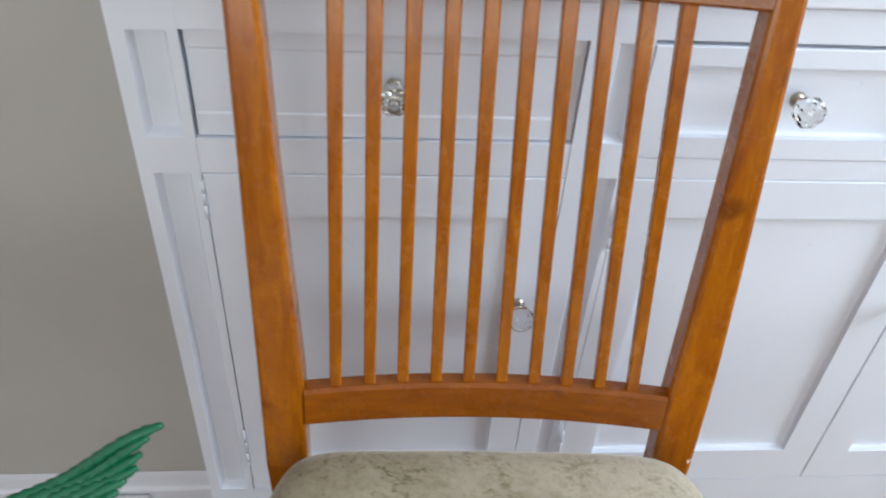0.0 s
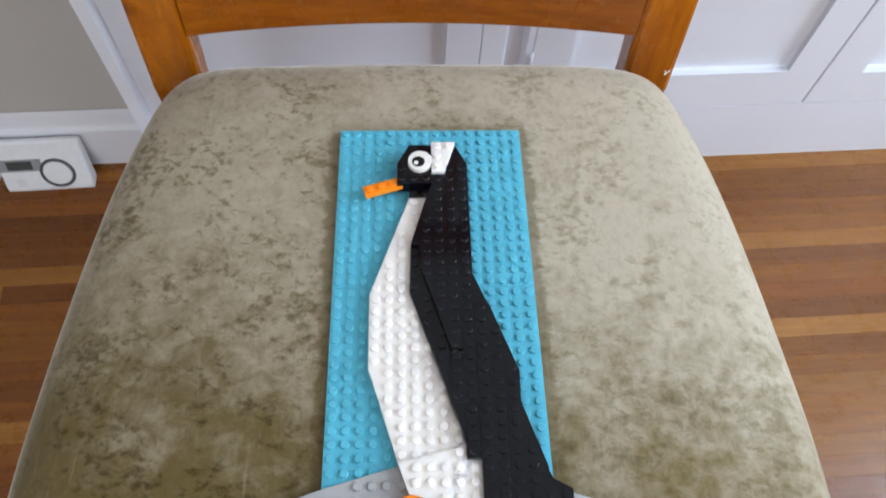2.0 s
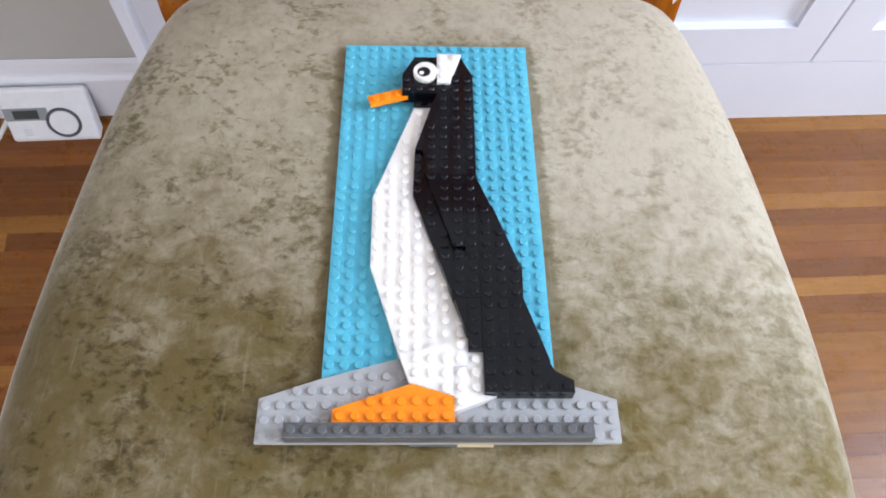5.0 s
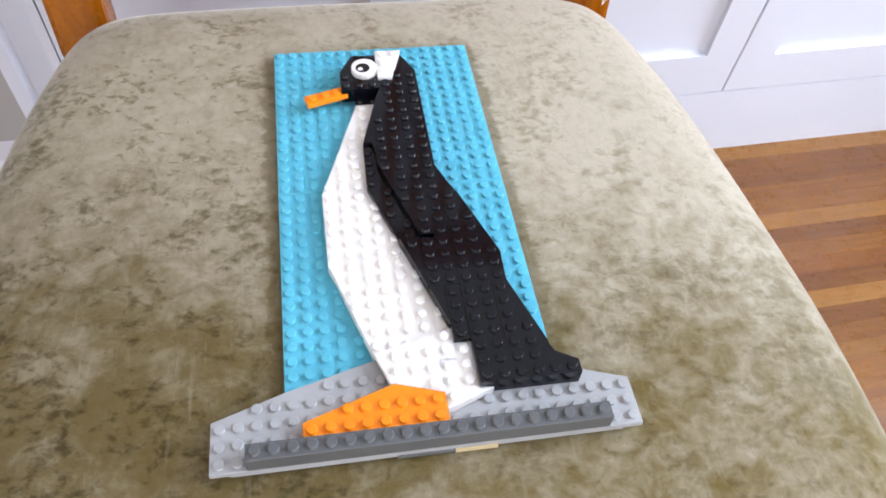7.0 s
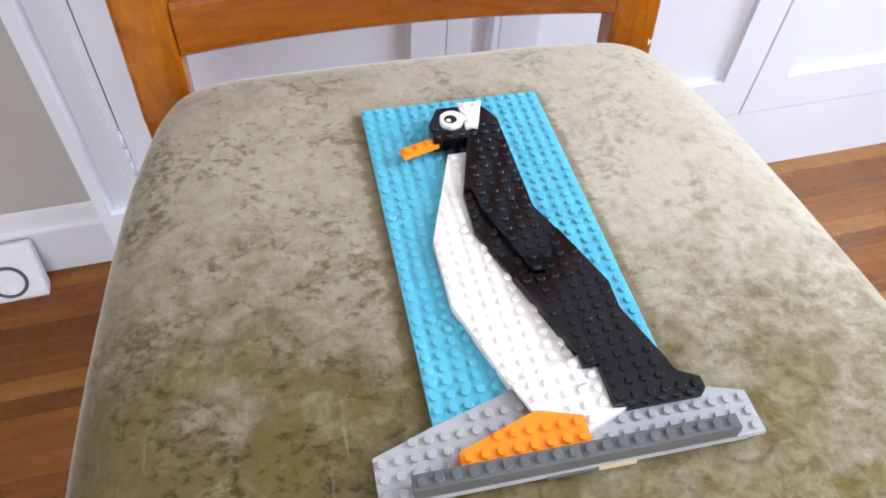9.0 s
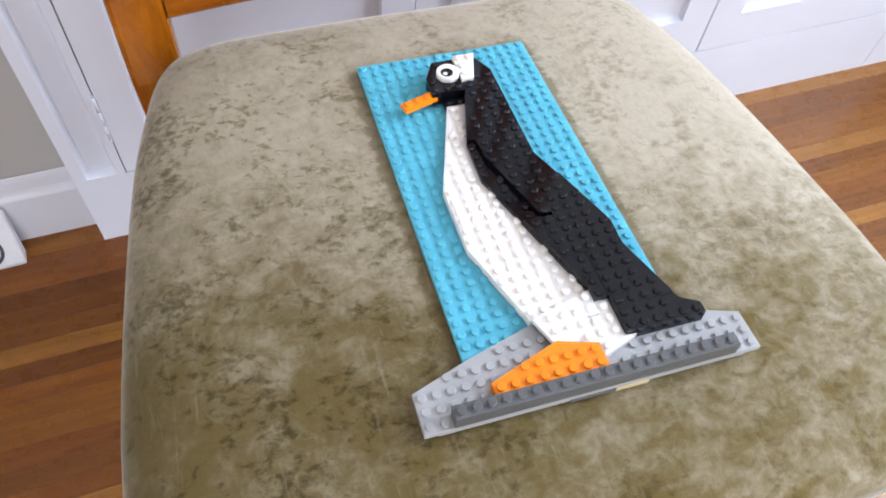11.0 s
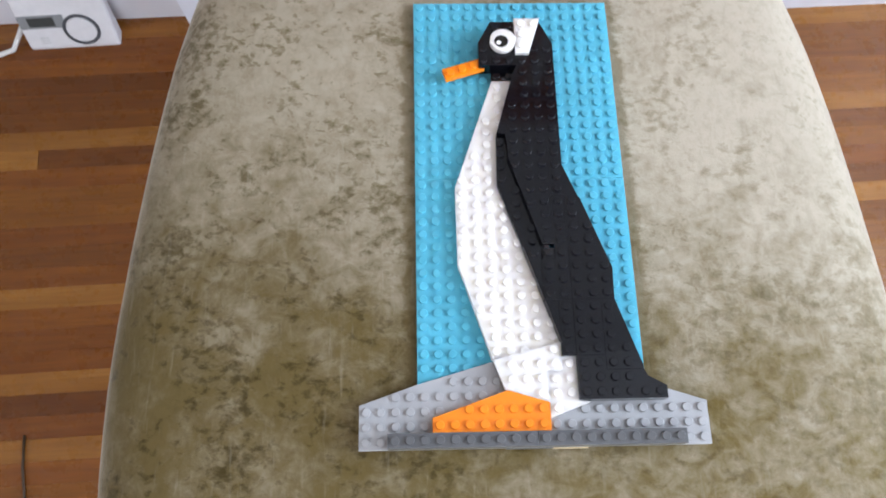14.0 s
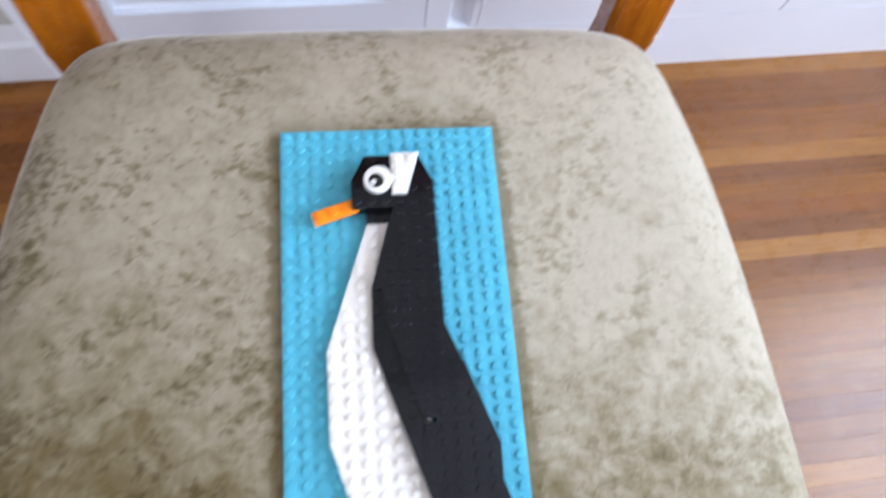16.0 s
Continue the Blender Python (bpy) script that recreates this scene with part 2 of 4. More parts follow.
def simple(name, color, rough=0.5, metal=0.0, **kw):
    m, nt, bs = mat_new(name)
    v = coords(nt)
    c = ramp(nt, noise_tex(nt, v, 80, 3), [(0.3, tuple(x * 0.92 for x in color)), (0.7, color)])
    nt.links.new(c, bs.inputs["Base Color"])
    bs.inputs["Roughness"].default_value = rough
    bs.inputs["Metallic"].default_value = metal
    for k, x in kw.items():
        bs.inputs[k.replace("_", " ")].default_value = x
    return m


GLASS = simple("crystal_glass", (0.97, 0.98, 0.97), 0.03, 0.0, Transmission_Weight=1.0, IOR=1.52)
METAL = simple("worn_nickel", (0.45, 0.42, 0.36), 0.3, 1.0)
# near-black colour paints the shade seen through the cabinet's gaps
GAP = simple("gap_shade_black", (0.025, 0.024, 0.023), 0.9)
DEVICE = simple("white_abs", (0.67, 0.67, 0.69), 0.38)
DEVGREY = simple("grey_print", (0.22, 0.23, 0.24), 0.45)
DEVDARK = simple("lcd", (0.045, 0.05, 0.05), 0.2)
DEVRING = simple("charcoal_ring", (0.05, 0.055, 0.065), 0.35)
GREEN = simple("green_plastic_leaf", (0.003, 0.118, 0.054), 0.38)
CORD = simple("white_cord", (0.68, 0.68, 0.66), 0.5)
DARKCORD = simple("dark_cord", (0.055, 0.034, 0.018), 0.5)
PUPIL = plastic("black_print", (0.012, 0.012, 0.012), 0.2)
PRINTWHITE = simple("white_print", (0.85, 0.85, 0.84), 0.35)
STAPLE = simple("bright_thread", (0.9, 0.88, 0.82), 0.5)
CEIL = paint("ceiling_paint", (0.84, 0.835, 0.82), 0.7)
# unseen walls: paler than the north wall so that they bounce more light
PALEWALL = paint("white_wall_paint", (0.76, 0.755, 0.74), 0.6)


# ---- mesh helpers ----
def bm_box(bm, x0, x1, y0, y1, z0, z1):
    vs = [bm.verts.new((x, y, z)) for x in (x0, x1) for y in (y0, y1) for z in (z0, z1)]
    for f in ((0, 1, 3, 2), (4, 6, 7, 5), (0, 4, 5, 1), (2, 3, 7, 6), (0, 2, 6, 4), (1, 5, 7, 3)):
        bm.faces.new([vs[i] for i in f])
    return vs


def bm_bevel(bm, w, seg=2):
    bmesh.ops.bevel(bm, geom=bm.edges[:], offset=w, segments=seg, profile=0.5, affect="EDGES", clamp_overlap=True)


def part(name, bm, material, parent=None, label="", smooth=False, matrix=None):
    me = bpy.data.meshes.new(name)
    bmesh.ops.recalc_face_normals(bm, faces=bm.faces[:])
    bm.to_mesh(me)
    bm.free()
    if smooth:
        me.shade_smooth()
    me.materials.append(material)
    ob = new(name, me)
    if parent:
        ob.parent = parent
    if matrix is not None:
        ob.matrix_basis = matrix
    return tagged(ob, label)


def boxpart(name, dims, material, parent=None, label="", bevel=0.0, seg=2, matrix=None):
    bm = bmesh.new()
    bm_box(bm, *dims)
    if bevel:
        bm_bevel(bm, bevel, seg)
    return part(name, bm, material, parent, label, matrix=matrix)


def thing(name, label, category, matrix=None, group="", kind=""):
    ob = new(name)
    ob.empty_display_size = 0.05
    if matrix is not None:
        ob.matrix_basis = matrix
    return tagged(ob, label, category, group, kind)


def structure(name, dims, material, label, category):
    return tagged(boxpart(name, dims, material), label, category, kind="structure")


def sweep(bm, path, rx, ry, seg=8, up=Vector((0, 0, 1)), taper=None):
    """A tube of elliptic section along a path of points."""
    rings = []
    for i, p in enumerate(path):
        p = Vector(p)
        d = (Vector(path[min(i + 1, len(path) - 1)]) - Vector(path[max(i - 1, 0)])).normalized()
        s = d.cross(up)
        s = s.normalized() if s.length > 1e-4 else Vector((1, 0, 0))
        u = s.cross(d)
        k = taper[i] if taper else 1.0
        rings.append([bm.verts.new(p + s * (rx * k * math.cos(a)) + u * (ry * k * math.sin(a))) for a in (2 * math.pi * j / seg for j in range(seg))])
    for a, b in zip(rings, rings[1:]):
        for j in range(seg):
            bm.faces.new((a[j], a[(j + 1) % seg], b[(j + 1) % seg], b[j]))
    bm.faces.new(rings[0])
    bm.faces.new(rings[-1][::-1])


def prism(bm, poly, z0, z1):
    n = len(poly)
    lo = [bm.verts.new((x, y, z0)) for x, y in poly]
    hi = [bm.verts.new((x, y, z1)) for x, y in poly]
    bm.faces.new(hi)
    bm.faces.new(lo[::-1])
    for i in range(n):
        bm.faces.new((lo[i], lo[(i + 1) % n], hi[(i + 1) % n], hi[i]))


# ---- room shell ----
T = 0.12
structure("wall_north", (WX0 - T, WX1 + T, WALL, WALL + T, 0, H), WALLPAINT, "plaster wall behind the cabinet, warm white paint darkened for shade", "wall")


def wall_with_opening(name, along, fixed, span, hole, label, side=1):
    """A wall of four slabs joined round one opening. along: 'x' or 'y'."""
    bm = bmesh.new()
    a0, a1 = span
    h0, h1, z0, z1 = hole
    for p0, p1, q0, q1 in ((a0, h0, 0, H), (h1, a1, 0, H), (h0, h1, 0, z0), (h0, h1, z1, H)):
        if along == "y":
            bm_box(bm, *sorted((fixed, fixed + T * side)), p0, p1, q0, q1)
        else:
            bm_box(bm, p0, p1, fixed - T, fixed, q0, q1)
    return tagged(part(name, bm, PALEWALL), label, "wall", kind="structure")


wall_with_opening("wall_east", "y", WX1, (WY0 - T, WALL), EAST, "unseen warm white wall with a tall window opening")
wall_with_opening("wall_west", "y", WX0, (WY0 - T, WALL), WEST, "unseen warm white wall with a tall window opening", -1)
wall_with_opening("wall_south", "x", WY0, (WX0, WX1), SOUTH, "warm white wall with a wide window opening")
structure("ceiling", (WX0 - T, WX1 + T, WY0 - T, WALL + T, H, H + 0.1), CEIL, "plain white painted ceiling", "ceiling")


def window_trim(name, along, fixed, hole, label, side=1):
    h0, h1, z0, z1 = hole
    w = thing(name, label, "window", kind="structure")
    def bar(n, p0, p1, q0, q1, d0, d1):
        dims = (*sorted((fixed + d0 * side, fixed + d1 * side)), p0, p1, q0, q1) if along == "y" else (p0, p1, fixed - d1, fixed - d0, q0, q1)
        return boxpart(n, dims, TRIMPAINT, w, bevel=0.003, seg=1)
    d0, d1 = -0.015, 0.03
    e = 0.07
    bar("window_frame", h0 - e, h0, z0 - e, z1 + e, d0, d1)
    bar("window_frame", h1, h1 + e, z0 - e, z1 + e, d0, d1)
    bar("window_frame", h0, h1, z1, z1 + e, d0, d1)
    bar("window_sill", h0, h1, z0 - e, z0, d0, d1)
    m = (h0 + h1) / 2
    k0, k1 = 0.03, 0.06
    bar("sash_bar", m - 0.02, m + 0.02, z0, z1, k0, k1)
    zm = (z0 + z1) / 2
    bar("sash_bar", h0, m - 0.02, zm - 0.02, zm + 0.02, k0, k1)
    bar("sash_bar", m + 0.02, h1, zm - 0.02, zm + 0.02, k0, k1)


window_trim("window_1", "y", WX1, EAST, "unseen tall white painted window letting in daylight")
# Unseen window added to hold the west fill lamp.
window_trim("fill_window_west", "y", WX0, WEST, "unseen tall white painted window letting in daylight", -1)
window_trim("window_2", "x", WY0, SOUTH, "wide white painted sash window letting in daylight")

# Baseboard left of the cabinet: a flat board with a moulded cap.
CX0, CFACE = -0.3475, 0.4126
bm = bmesh.new()
prof = [(WALL - 0.001, 0), (0.443, 0), (0.443, 0.080), (0.4436, 0.0815), (0.4450, 0.0832), (0.4478, 0.0855), (0.4492, 0.0900), (0.4512, 0.1050), (0.4530, 0.1120), (WALL - 0.001, 0.1135)]
lo = [bm.verts.new((WX0, y, z)) for y, z in prof]
hi = [bm.verts.new((CX0 + 0.001, y, z)) for y, z in prof]
for i in range(len(prof) - 1):
    bm.faces.new((lo[i], lo[i + 1], hi[i + 1], hi[i]))
bm.faces.new(lo)
bm.faces.new(hi[::-1])
tagged(part("baseboard", bm, TRIMPAINT), "white painted baseboard with moulded cap along the wall", "baseboard", kind="structure")

# ---- built-in cabinet ----
cab = thing("built_in_cabinet", "white painted built-in cabinet with panelled doors, drawers and crystal knobs", "cabinet", Matrix.Translation((0, CFACE, 0)))
# Local frame: y = 0 is the face plane, positive y goes into the wall.
D = WALL - CFACE + 0.0
XA0, XA1 = -0.2855, 0.0885      # left drawer and door
XB0, XB1 = 0.1520, 0.5410       # middle door
XC0, XC1 = 0.5426, 0.9300       # right door
DZ0, DZ1 = 0.1255, 0.6660       # doors
RZ0, RZ1 = 0.7080, 0.8170       # drawers
TOPZ = 0.8545
XEND = 1.0
REC = 0.010


def stile(x0, x1, rx0, rx1, name="stile"):
    """An upright of the face frame with two sunk panels."""
    bm = bmesh.new()
    bm_box(bm, x0, rx0, 0, 0.024, 0, TOPZ)
    bm_box(bm, rx1, x1, 0, 0.024, 0, TOPZ)
    for z0, z1 in ((0, 0.1255), (0.6665, 0.7085), (0.8165, TOPZ)):
        bm_box(bm, rx0, rx1, 0, 0.024, z0, z1)
    bmesh.ops.remove_doubles(bm, verts=bm.verts[:], dist=0.00001)
    s = part(name, bm, CABPAINT, cab)
    for z0, z1 in ((0.1255, 0.6665), (0.7085, 0.8165)):
        b2 = bmesh.new()
        # sunk panel with a sloped edge all round
        e = 0.0050
        o = [b2.verts.new((x, 0.0005, z)) for x, z in ((rx0, z0), (rx1, z0), (rx1, z1), (rx0, z1))]
        i = [b2.verts.new((x, 0.012, z)) for x, z in ((rx0 + e, z0 + e), (rx1 - e, z0 + e), (rx1 - e, z1 - e), (rx0 + e, z1 - e))]
        k = [b2.verts.new((x, 0.022, z)) for x, z in ((rx0, z0), (rx1, z0), (rx1, z1), (rx0, z1))]
        b2.faces.new(i)
        b2.faces.new(k[::-1])
        for n in range(4):
            b2.faces.new((o[n], o[(n + 1) % 4], i[(n + 1) % 4], i[n]))
            b2.faces.new((k[n], k[(n + 1) % 4], o[(n + 1) % 4], o[n]))
        part("sunk_panel", b2, CABPAINT, s)
    return s


stile(CX0, XA0 - 0.0012, -0.3330, -0.2965)
stile(XA1 + 0.0006, XB0 - 0.0006, 0.1165, 0.1440)
boxpart("side_panel", (CX0 + 0.0005, CX0 + 0.018, 0.0245, D - 0.001, 0, TOPZ), CABPAINT, cab)
boxpart("back_panel", (CX0 + 0.019, XEND, 0.030, D - 0.002, 0.0, TOPZ - 0.002), GAP, cab, "near-black panel standing for the shade in the cabinet's gaps")
for x0, x1 in ((XA0 - 0.001, XA1 + 0.001), (XB0 - 0.0008, XEND)):
    boxpart("plinth", (x0, x1, 0, 0.024, 0, DZ0 - 0.0010), CABPAINT, cab)
    boxpart("rail", (x0, x1, 0.0008, 0.024, DZ1 + 0.0012, RZ0 - (0.0012 if x0 < 0 else 0.0158)), CABPAINT, cab)
    boxpart("top_rail", (x0, x1, 0, 0.024, RZ1 + (0.0012 if x0 < 0 else 0.0040), TOPZ), CABPAINT, cab)
boxpart("end_stile", (XC1 + 0.002, XEND, -0.0006, 0.024, 0.0, RZ1 + 0.0045), CABPAINT, cab)
boxpart("countertop", (CX0 - 0.006, XEND + 0.01, -0.007, D - 0.001, TOPZ + 0.002, TOPZ + 0.034), CABPAINT, cab, "white painted top board", 0.003)


def glass_knob(parent, x, z, r=0.0165, tilt=0.0):
    """An eight-sided pressed-glass knob on a nickel stem."""
    prof = [(0.30, 0.000), (0.36, 0.006), (0.50, 0.010), (0.86, 0.016), (1.0, 0.022), (0.93, 0.029), (0.62, 0.034), (0.30, 0.0355)]
    bm = bmesh.new()
    n = 8
    rings = [[bm.verts.new((r * k * math.cos(a), -d, r * k * math.sin(a))) for a in (2 * math.pi * (j + 0.5) / n for j in range(n))] for k, d in prof]
    for a, b in zip(rings, rings[1:]):
        for j in range(n):
            bm.faces.new((a[j], a[(j + 1) % n], b[(j + 1) % n], b[j]))
    bm.faces.new(rings[0])
    bm.faces.new(rings[-1][::-1])
    ob = part("knob", bm, GLASS, parent, "faceted clear glass knob", matrix=pose(x, -0.004, z, 0, tilt, 0))
    return ob


def rosette(parent, x, z):
    bm = bmesh.new()
    prof = [(0.0085, 0.0), (0.0085, 0.002), (0.006, 0.004), (0.0045, 0.006)]
    n = 14
    rings = [[bm.verts.new((q * math.cos(a), -d, q * math.sin(a))) for a in (2 * math.pi * j / n for j in range(n))] for q, d in prof]
    for a, b in zip(rings, rings[1:]):
        for j in range(n):
            bm.faces.new((a[j], a[(j + 1) % n], b[(j + 1) % n], b[j]))
    bm.faces.new(rings[0])
    bm.faces.new(rings[-1][::-1])
    part("rosette", bm, METAL, parent, "small nickel base of the knob", True, pose(x, 0.0005, z))


def framed(name, x0, x1, z0, z1, st, top, bot, label, proud=0.0):
    """A door or drawer front: a frame with a panel sunk behind a sloped edge."""
    bm = bmesh.new()
    y0, y1 = -proud, 0.021
    o = ((x0, z0), (x1, z0), (x1, z1), (x0, z1))
    i = ((x0 + st, z0 + bot), (x1 - st, z0 + bot), (x1 - st, z1 - top), (x0 + st, z1 - top))
    e = 0.003
    p = ((i[0][0] + e, i[0][1] + e), (i[1][0] - e, i[1][1] + e), (i[2][0] - e, i[2][1] - e), (i[3][0] + e, i[3][1] - e))
    c = 0.0012
    oc = ((x0 + c, z0 + c), (x1 - c, z0 + c), (x1 - c, z1 - c), (x0 + c, z1 - c))
    ob_ = [bm.verts.new((x, y1, z)) for x, z in o]
    of = [bm.verts.new((x, y0 + c, z)) for x, z in o]
    oe = [bm.verts.new((x, y0, z)) for x, z in oc]
    iv = [bm.verts.new((x, y0, z)) for x, z in i]
    ie = [bm.verts.new((x, y0 + REC * 0.8, z)) for x, z in i]
    pv = [bm.verts.new((x, y0 + REC, z)) for x, z in p]
    bm.faces.new(ob_)
    bm.faces.new(pv)
    for n in range(4):
        m = (n + 1) % 4
        for a, b in ((ob_, of), (of, oe), (oe, iv), (iv, ie), (ie, pv)):
            bm.faces.new((a[n], a[m], b[m], b[n]))
    return part(name, bm, CABPAINT, cab, label)


door_a = framed("door", XA0, XA1, DZ0, DZ1, 0.0410, 0.052, 0.062, "white panelled cabinet door with exposed hinges")
door_b = framed("door", XB0, XB1, DZ0, DZ1, 0.0490, 0.050, 0.069, "white panelled cabinet door")
framed("door", XC0, XC1, DZ0, DZ1, 0.0520, 0.050, 0.062, "white panelled cabinet door")
# The left drawer sits sunk behind the face frame, with a thin ledge near its foot.
bm = bmesh.new()
prof = [(0.021, RZ0), (0.0060, RZ0), (0.0048, RZ0 + 0.001), (0.0048, RZ0 + 0.024), (0.0062, RZ0 + 0.0262), (0.0062, RZ1 - 0.019), (0.0050, RZ1 - 0.017), (0.0050, RZ1 - 0.001), (0.0060, RZ1), (0.021, RZ1)]
lo = [bm.verts.new((XA0 + 0.002, y, z)) for y, z in prof]
hi = [bm.verts.new((XA1 - 0.0005, y, z)) for y, z in prof]
for i in range(len(prof)):
    j = (i + 1) % len(prof)
    bm.faces.new((lo[i], lo[j], hi[j], hi[i]))
bm.faces.new(lo)
bm.faces.new(hi[::-1])
drawer_a = part("drawer", bm, CABPAINT, cab, "white drawer front set back in its frame")
drawer_b = framed("drawer", XB0, XB0 + 0.318, RZ0 - 0.0150, RZ1 - 0.0005, 0.028, 0.020, 0.025, "white drawer front with a dark gap above", 0.001)
framed("drawer", XB0 + 0.320, XC1, RZ0 - 0.0150, RZ1 - 0.0005, 0.028, 0.020, 0.025, "white drawer front with a dark gap above", 0.001)
for own, x, z in ((drawer_a, -0.0935, 0.7675), (drawer_b, 0.309, 0.763), (door_a, 0.0585, 0.488), (door_b, 0.5395, 0.486)):
    glass_knob(own, x, z)
    rosette(own, x, z)


def hinge(parent, x, z, h):
    bm = bmesh.new()
    for k in range(3):
        a, b = z - h / 2 + k * h / 3 + 0.0002, z - h / 2 + (k + 1) * h / 3 - 0.0002
        sweep(bm, [(x, -0.003, a), (x, -0.003, b)], 0.0020, 0.0020, 10, Vector((0, 1, 0)))
    for zz in (z - h / 2 - 0.003, z + h / 2 + 0.003):
        bmesh.ops.create_uvsphere(bm, u_segments=8, v_segments=6, radius=0.0019, matrix=Matrix.Translation((x, -0.003, zz)))
    part("hinge", bm, CABPAINT, parent, "hinge knuckle painted over in white", True)


for z, h in ((0.637, 0.046), (0.225, 0.066)):
    hinge(door_a, XA0 - 0.001, z, h)
for z, h in ((0.600, 0.050), (0.215, 0.060)):
    hinge(door_b, XB0 - 0.001, z, h)

# ---- dining chair ----
CHX, CHYAW = -0.009, -2.3
chair = thing("dining_chair", "orange-brown varnished wooden dining chair with slatted back and olive velvet seat", "chair", pose(CHX, 0, 0, 0, 0, CHYAW))
RAKE = 0.16


def back_y(z):
    return 0.238 + (z - 0.53) * RAKE


def lerp_table(tab, z):
    return float(np.interp(z, [a for a, _ in tab], [b for _, b in tab]))


OUTER = [(0.0, 0.205), (0.40, 0.2210), (0.55, 0.2225), (0.68, 0.2215), (0.78, 0.2197), (0.90, 0.2183), (0.98, 0.2170)]
INNER = [(0.0, 0.178), (0.40, 0.1785), (0.53, 0.1793), (0.66, 0.1848), (0.76, 0.1885), (0.85, 0.1905), (0.98, 0.1945)]


def view_shear(z):
    """Sideways shear of the chair back, fitted to the camera's view."""
    return -0.022 * max(0.0, z - 0.55)


def post(side):
    bm = bmesh.new()
    rings = []
    c = 0.0045
    for z in [0.0, 0.2, 0.36, 0.43] + [0.46 + 0.04 * k for k in range(14)]:
        y0 = back_y(z) if z >= 0.40 else back_y(0.40) + (0.40 - z) * 0.10
        th = 0.030
        a, b = lerp_table(INNER, z) * side + view_shear(z), lerp_table(OUTER, z) * side + view_shear(z)
        lo_, hi_ = min(a, b), max(a, b)
        sec = ((lo_ + c, y0), (hi_ - c, y0), (hi_ - c * 0.3, y0 + c * 0.3), (hi_, y0 + c), (hi_, y0 + th - c), (hi_ - c, y0 + th), (lo_ + c, y0 + th), (lo_, y0 + th - c), (lo_, y0 + c), (lo_ + c * 0.3, y0 + c * 0.3))
        rings.append([bm.verts.new((x, y, z)) for x, y in sec])
    n = len(rings[0])
    for a, b in zip(rings, rings[1:]):
        for j in range(n):
            bm.faces.new((a[j], a[(j + 1) % n], b[(j + 1) % n], b[j]))
    bm.faces.new(rings[0])
    bm.faces.new(rings[-1][::-1])
    part("back_post", bm, CHAIR, chair)


post(-1)
post(1)
SAG = 0.0135


def bow(x, half):
    return SAG * (1 - (x / half) ** 2)


def back_rail(name, z0, z1, th, inset):
    bm = bmesh.new()
    half = 0.5 * (lerp_table(INNER, z0) + lerp_table(INNER, z1))
    n = 20
    c = 0.003
    rings = []
    for i in range(n + 1):
        s = -1 + 2 * i / n
        x = s * (half + 0.0005)
        yb = bow(x, half) + inset
        sec = []
        for z, y in ((z0, c), (z0 + c, 0), (z1 - c, 0), (z1, c), (z1, th - c), (z1 - c, th), (z0 + c, th), (z0, th - c)):
            xx = s * lerp_table(INNER, z) + view_shear(z)
            sec.append(bm.verts.new((xx, back_y(z) + yb + y, z)))
        rings.append(sec)
    for a, b in zip(rings, rings[1:]):
        for j in range(8):
            bm.faces.new((a[j], a[(j + 1) % 8], b[(j + 1) % 8], b[j]))
    bm.faces.new(rings[0])
    bm.faces.new(rings[-1][::-1])
    part(name, bm, CHAIR_H, chair)


back_rail("bottom_rail", 0.4830, 0.5262, 0.0195, 0.0)
back_rail("top_rail", 0.8950, 0.965, 0.0195, 0.0)


def slat(k):
    s = (k - 4.5) / 4.5
    z0, z1 = 0.5260, 0.8955
    x0, x1 = s * 0.1475 - 0.002, s * 0.1345 - 0.0095
    bm = bmesh.new()
    rings = []
    w, d, c = 0.0057, 0.0095, 0.0014
    for i in range(7):
        f = i / 6
        z = z0 + (z1 - z0) * f
        x = x0 + (x1 - x0) * f
        y = back_y(z) + bow(x0, 0.18) + 0.0055
        ww = w * (1 + 0.12 * f)
        sec = ((-ww + c, 0), (ww - c, 0), (ww, c), (ww, d - c), (ww - c, d), (-ww + c, d), (-ww, d - c), (-ww, c))
        rings.append([bm.verts.new((x + a, y + b, z)) for a, b in sec])
    for a, b in zip(rings, rings[1:]):
        for j in range(8):
            bm.faces.new((a[j], a[(j + 1) % 8], b[(j + 1) % 8], b[j]))
    bm.faces.new(rings[0])
    bm.faces.new(rings[-1][::-1])
    part("slat", bm, CHAIR, chair)


for k in range(10):
    slat(k)

# Seat: a crowned cushion on a wooden frame.
SEATM = pose(0, 0, 0)
SLOPE = math.tan(radians(4.695))
ZSEAT = 0.5134 - 0.0036


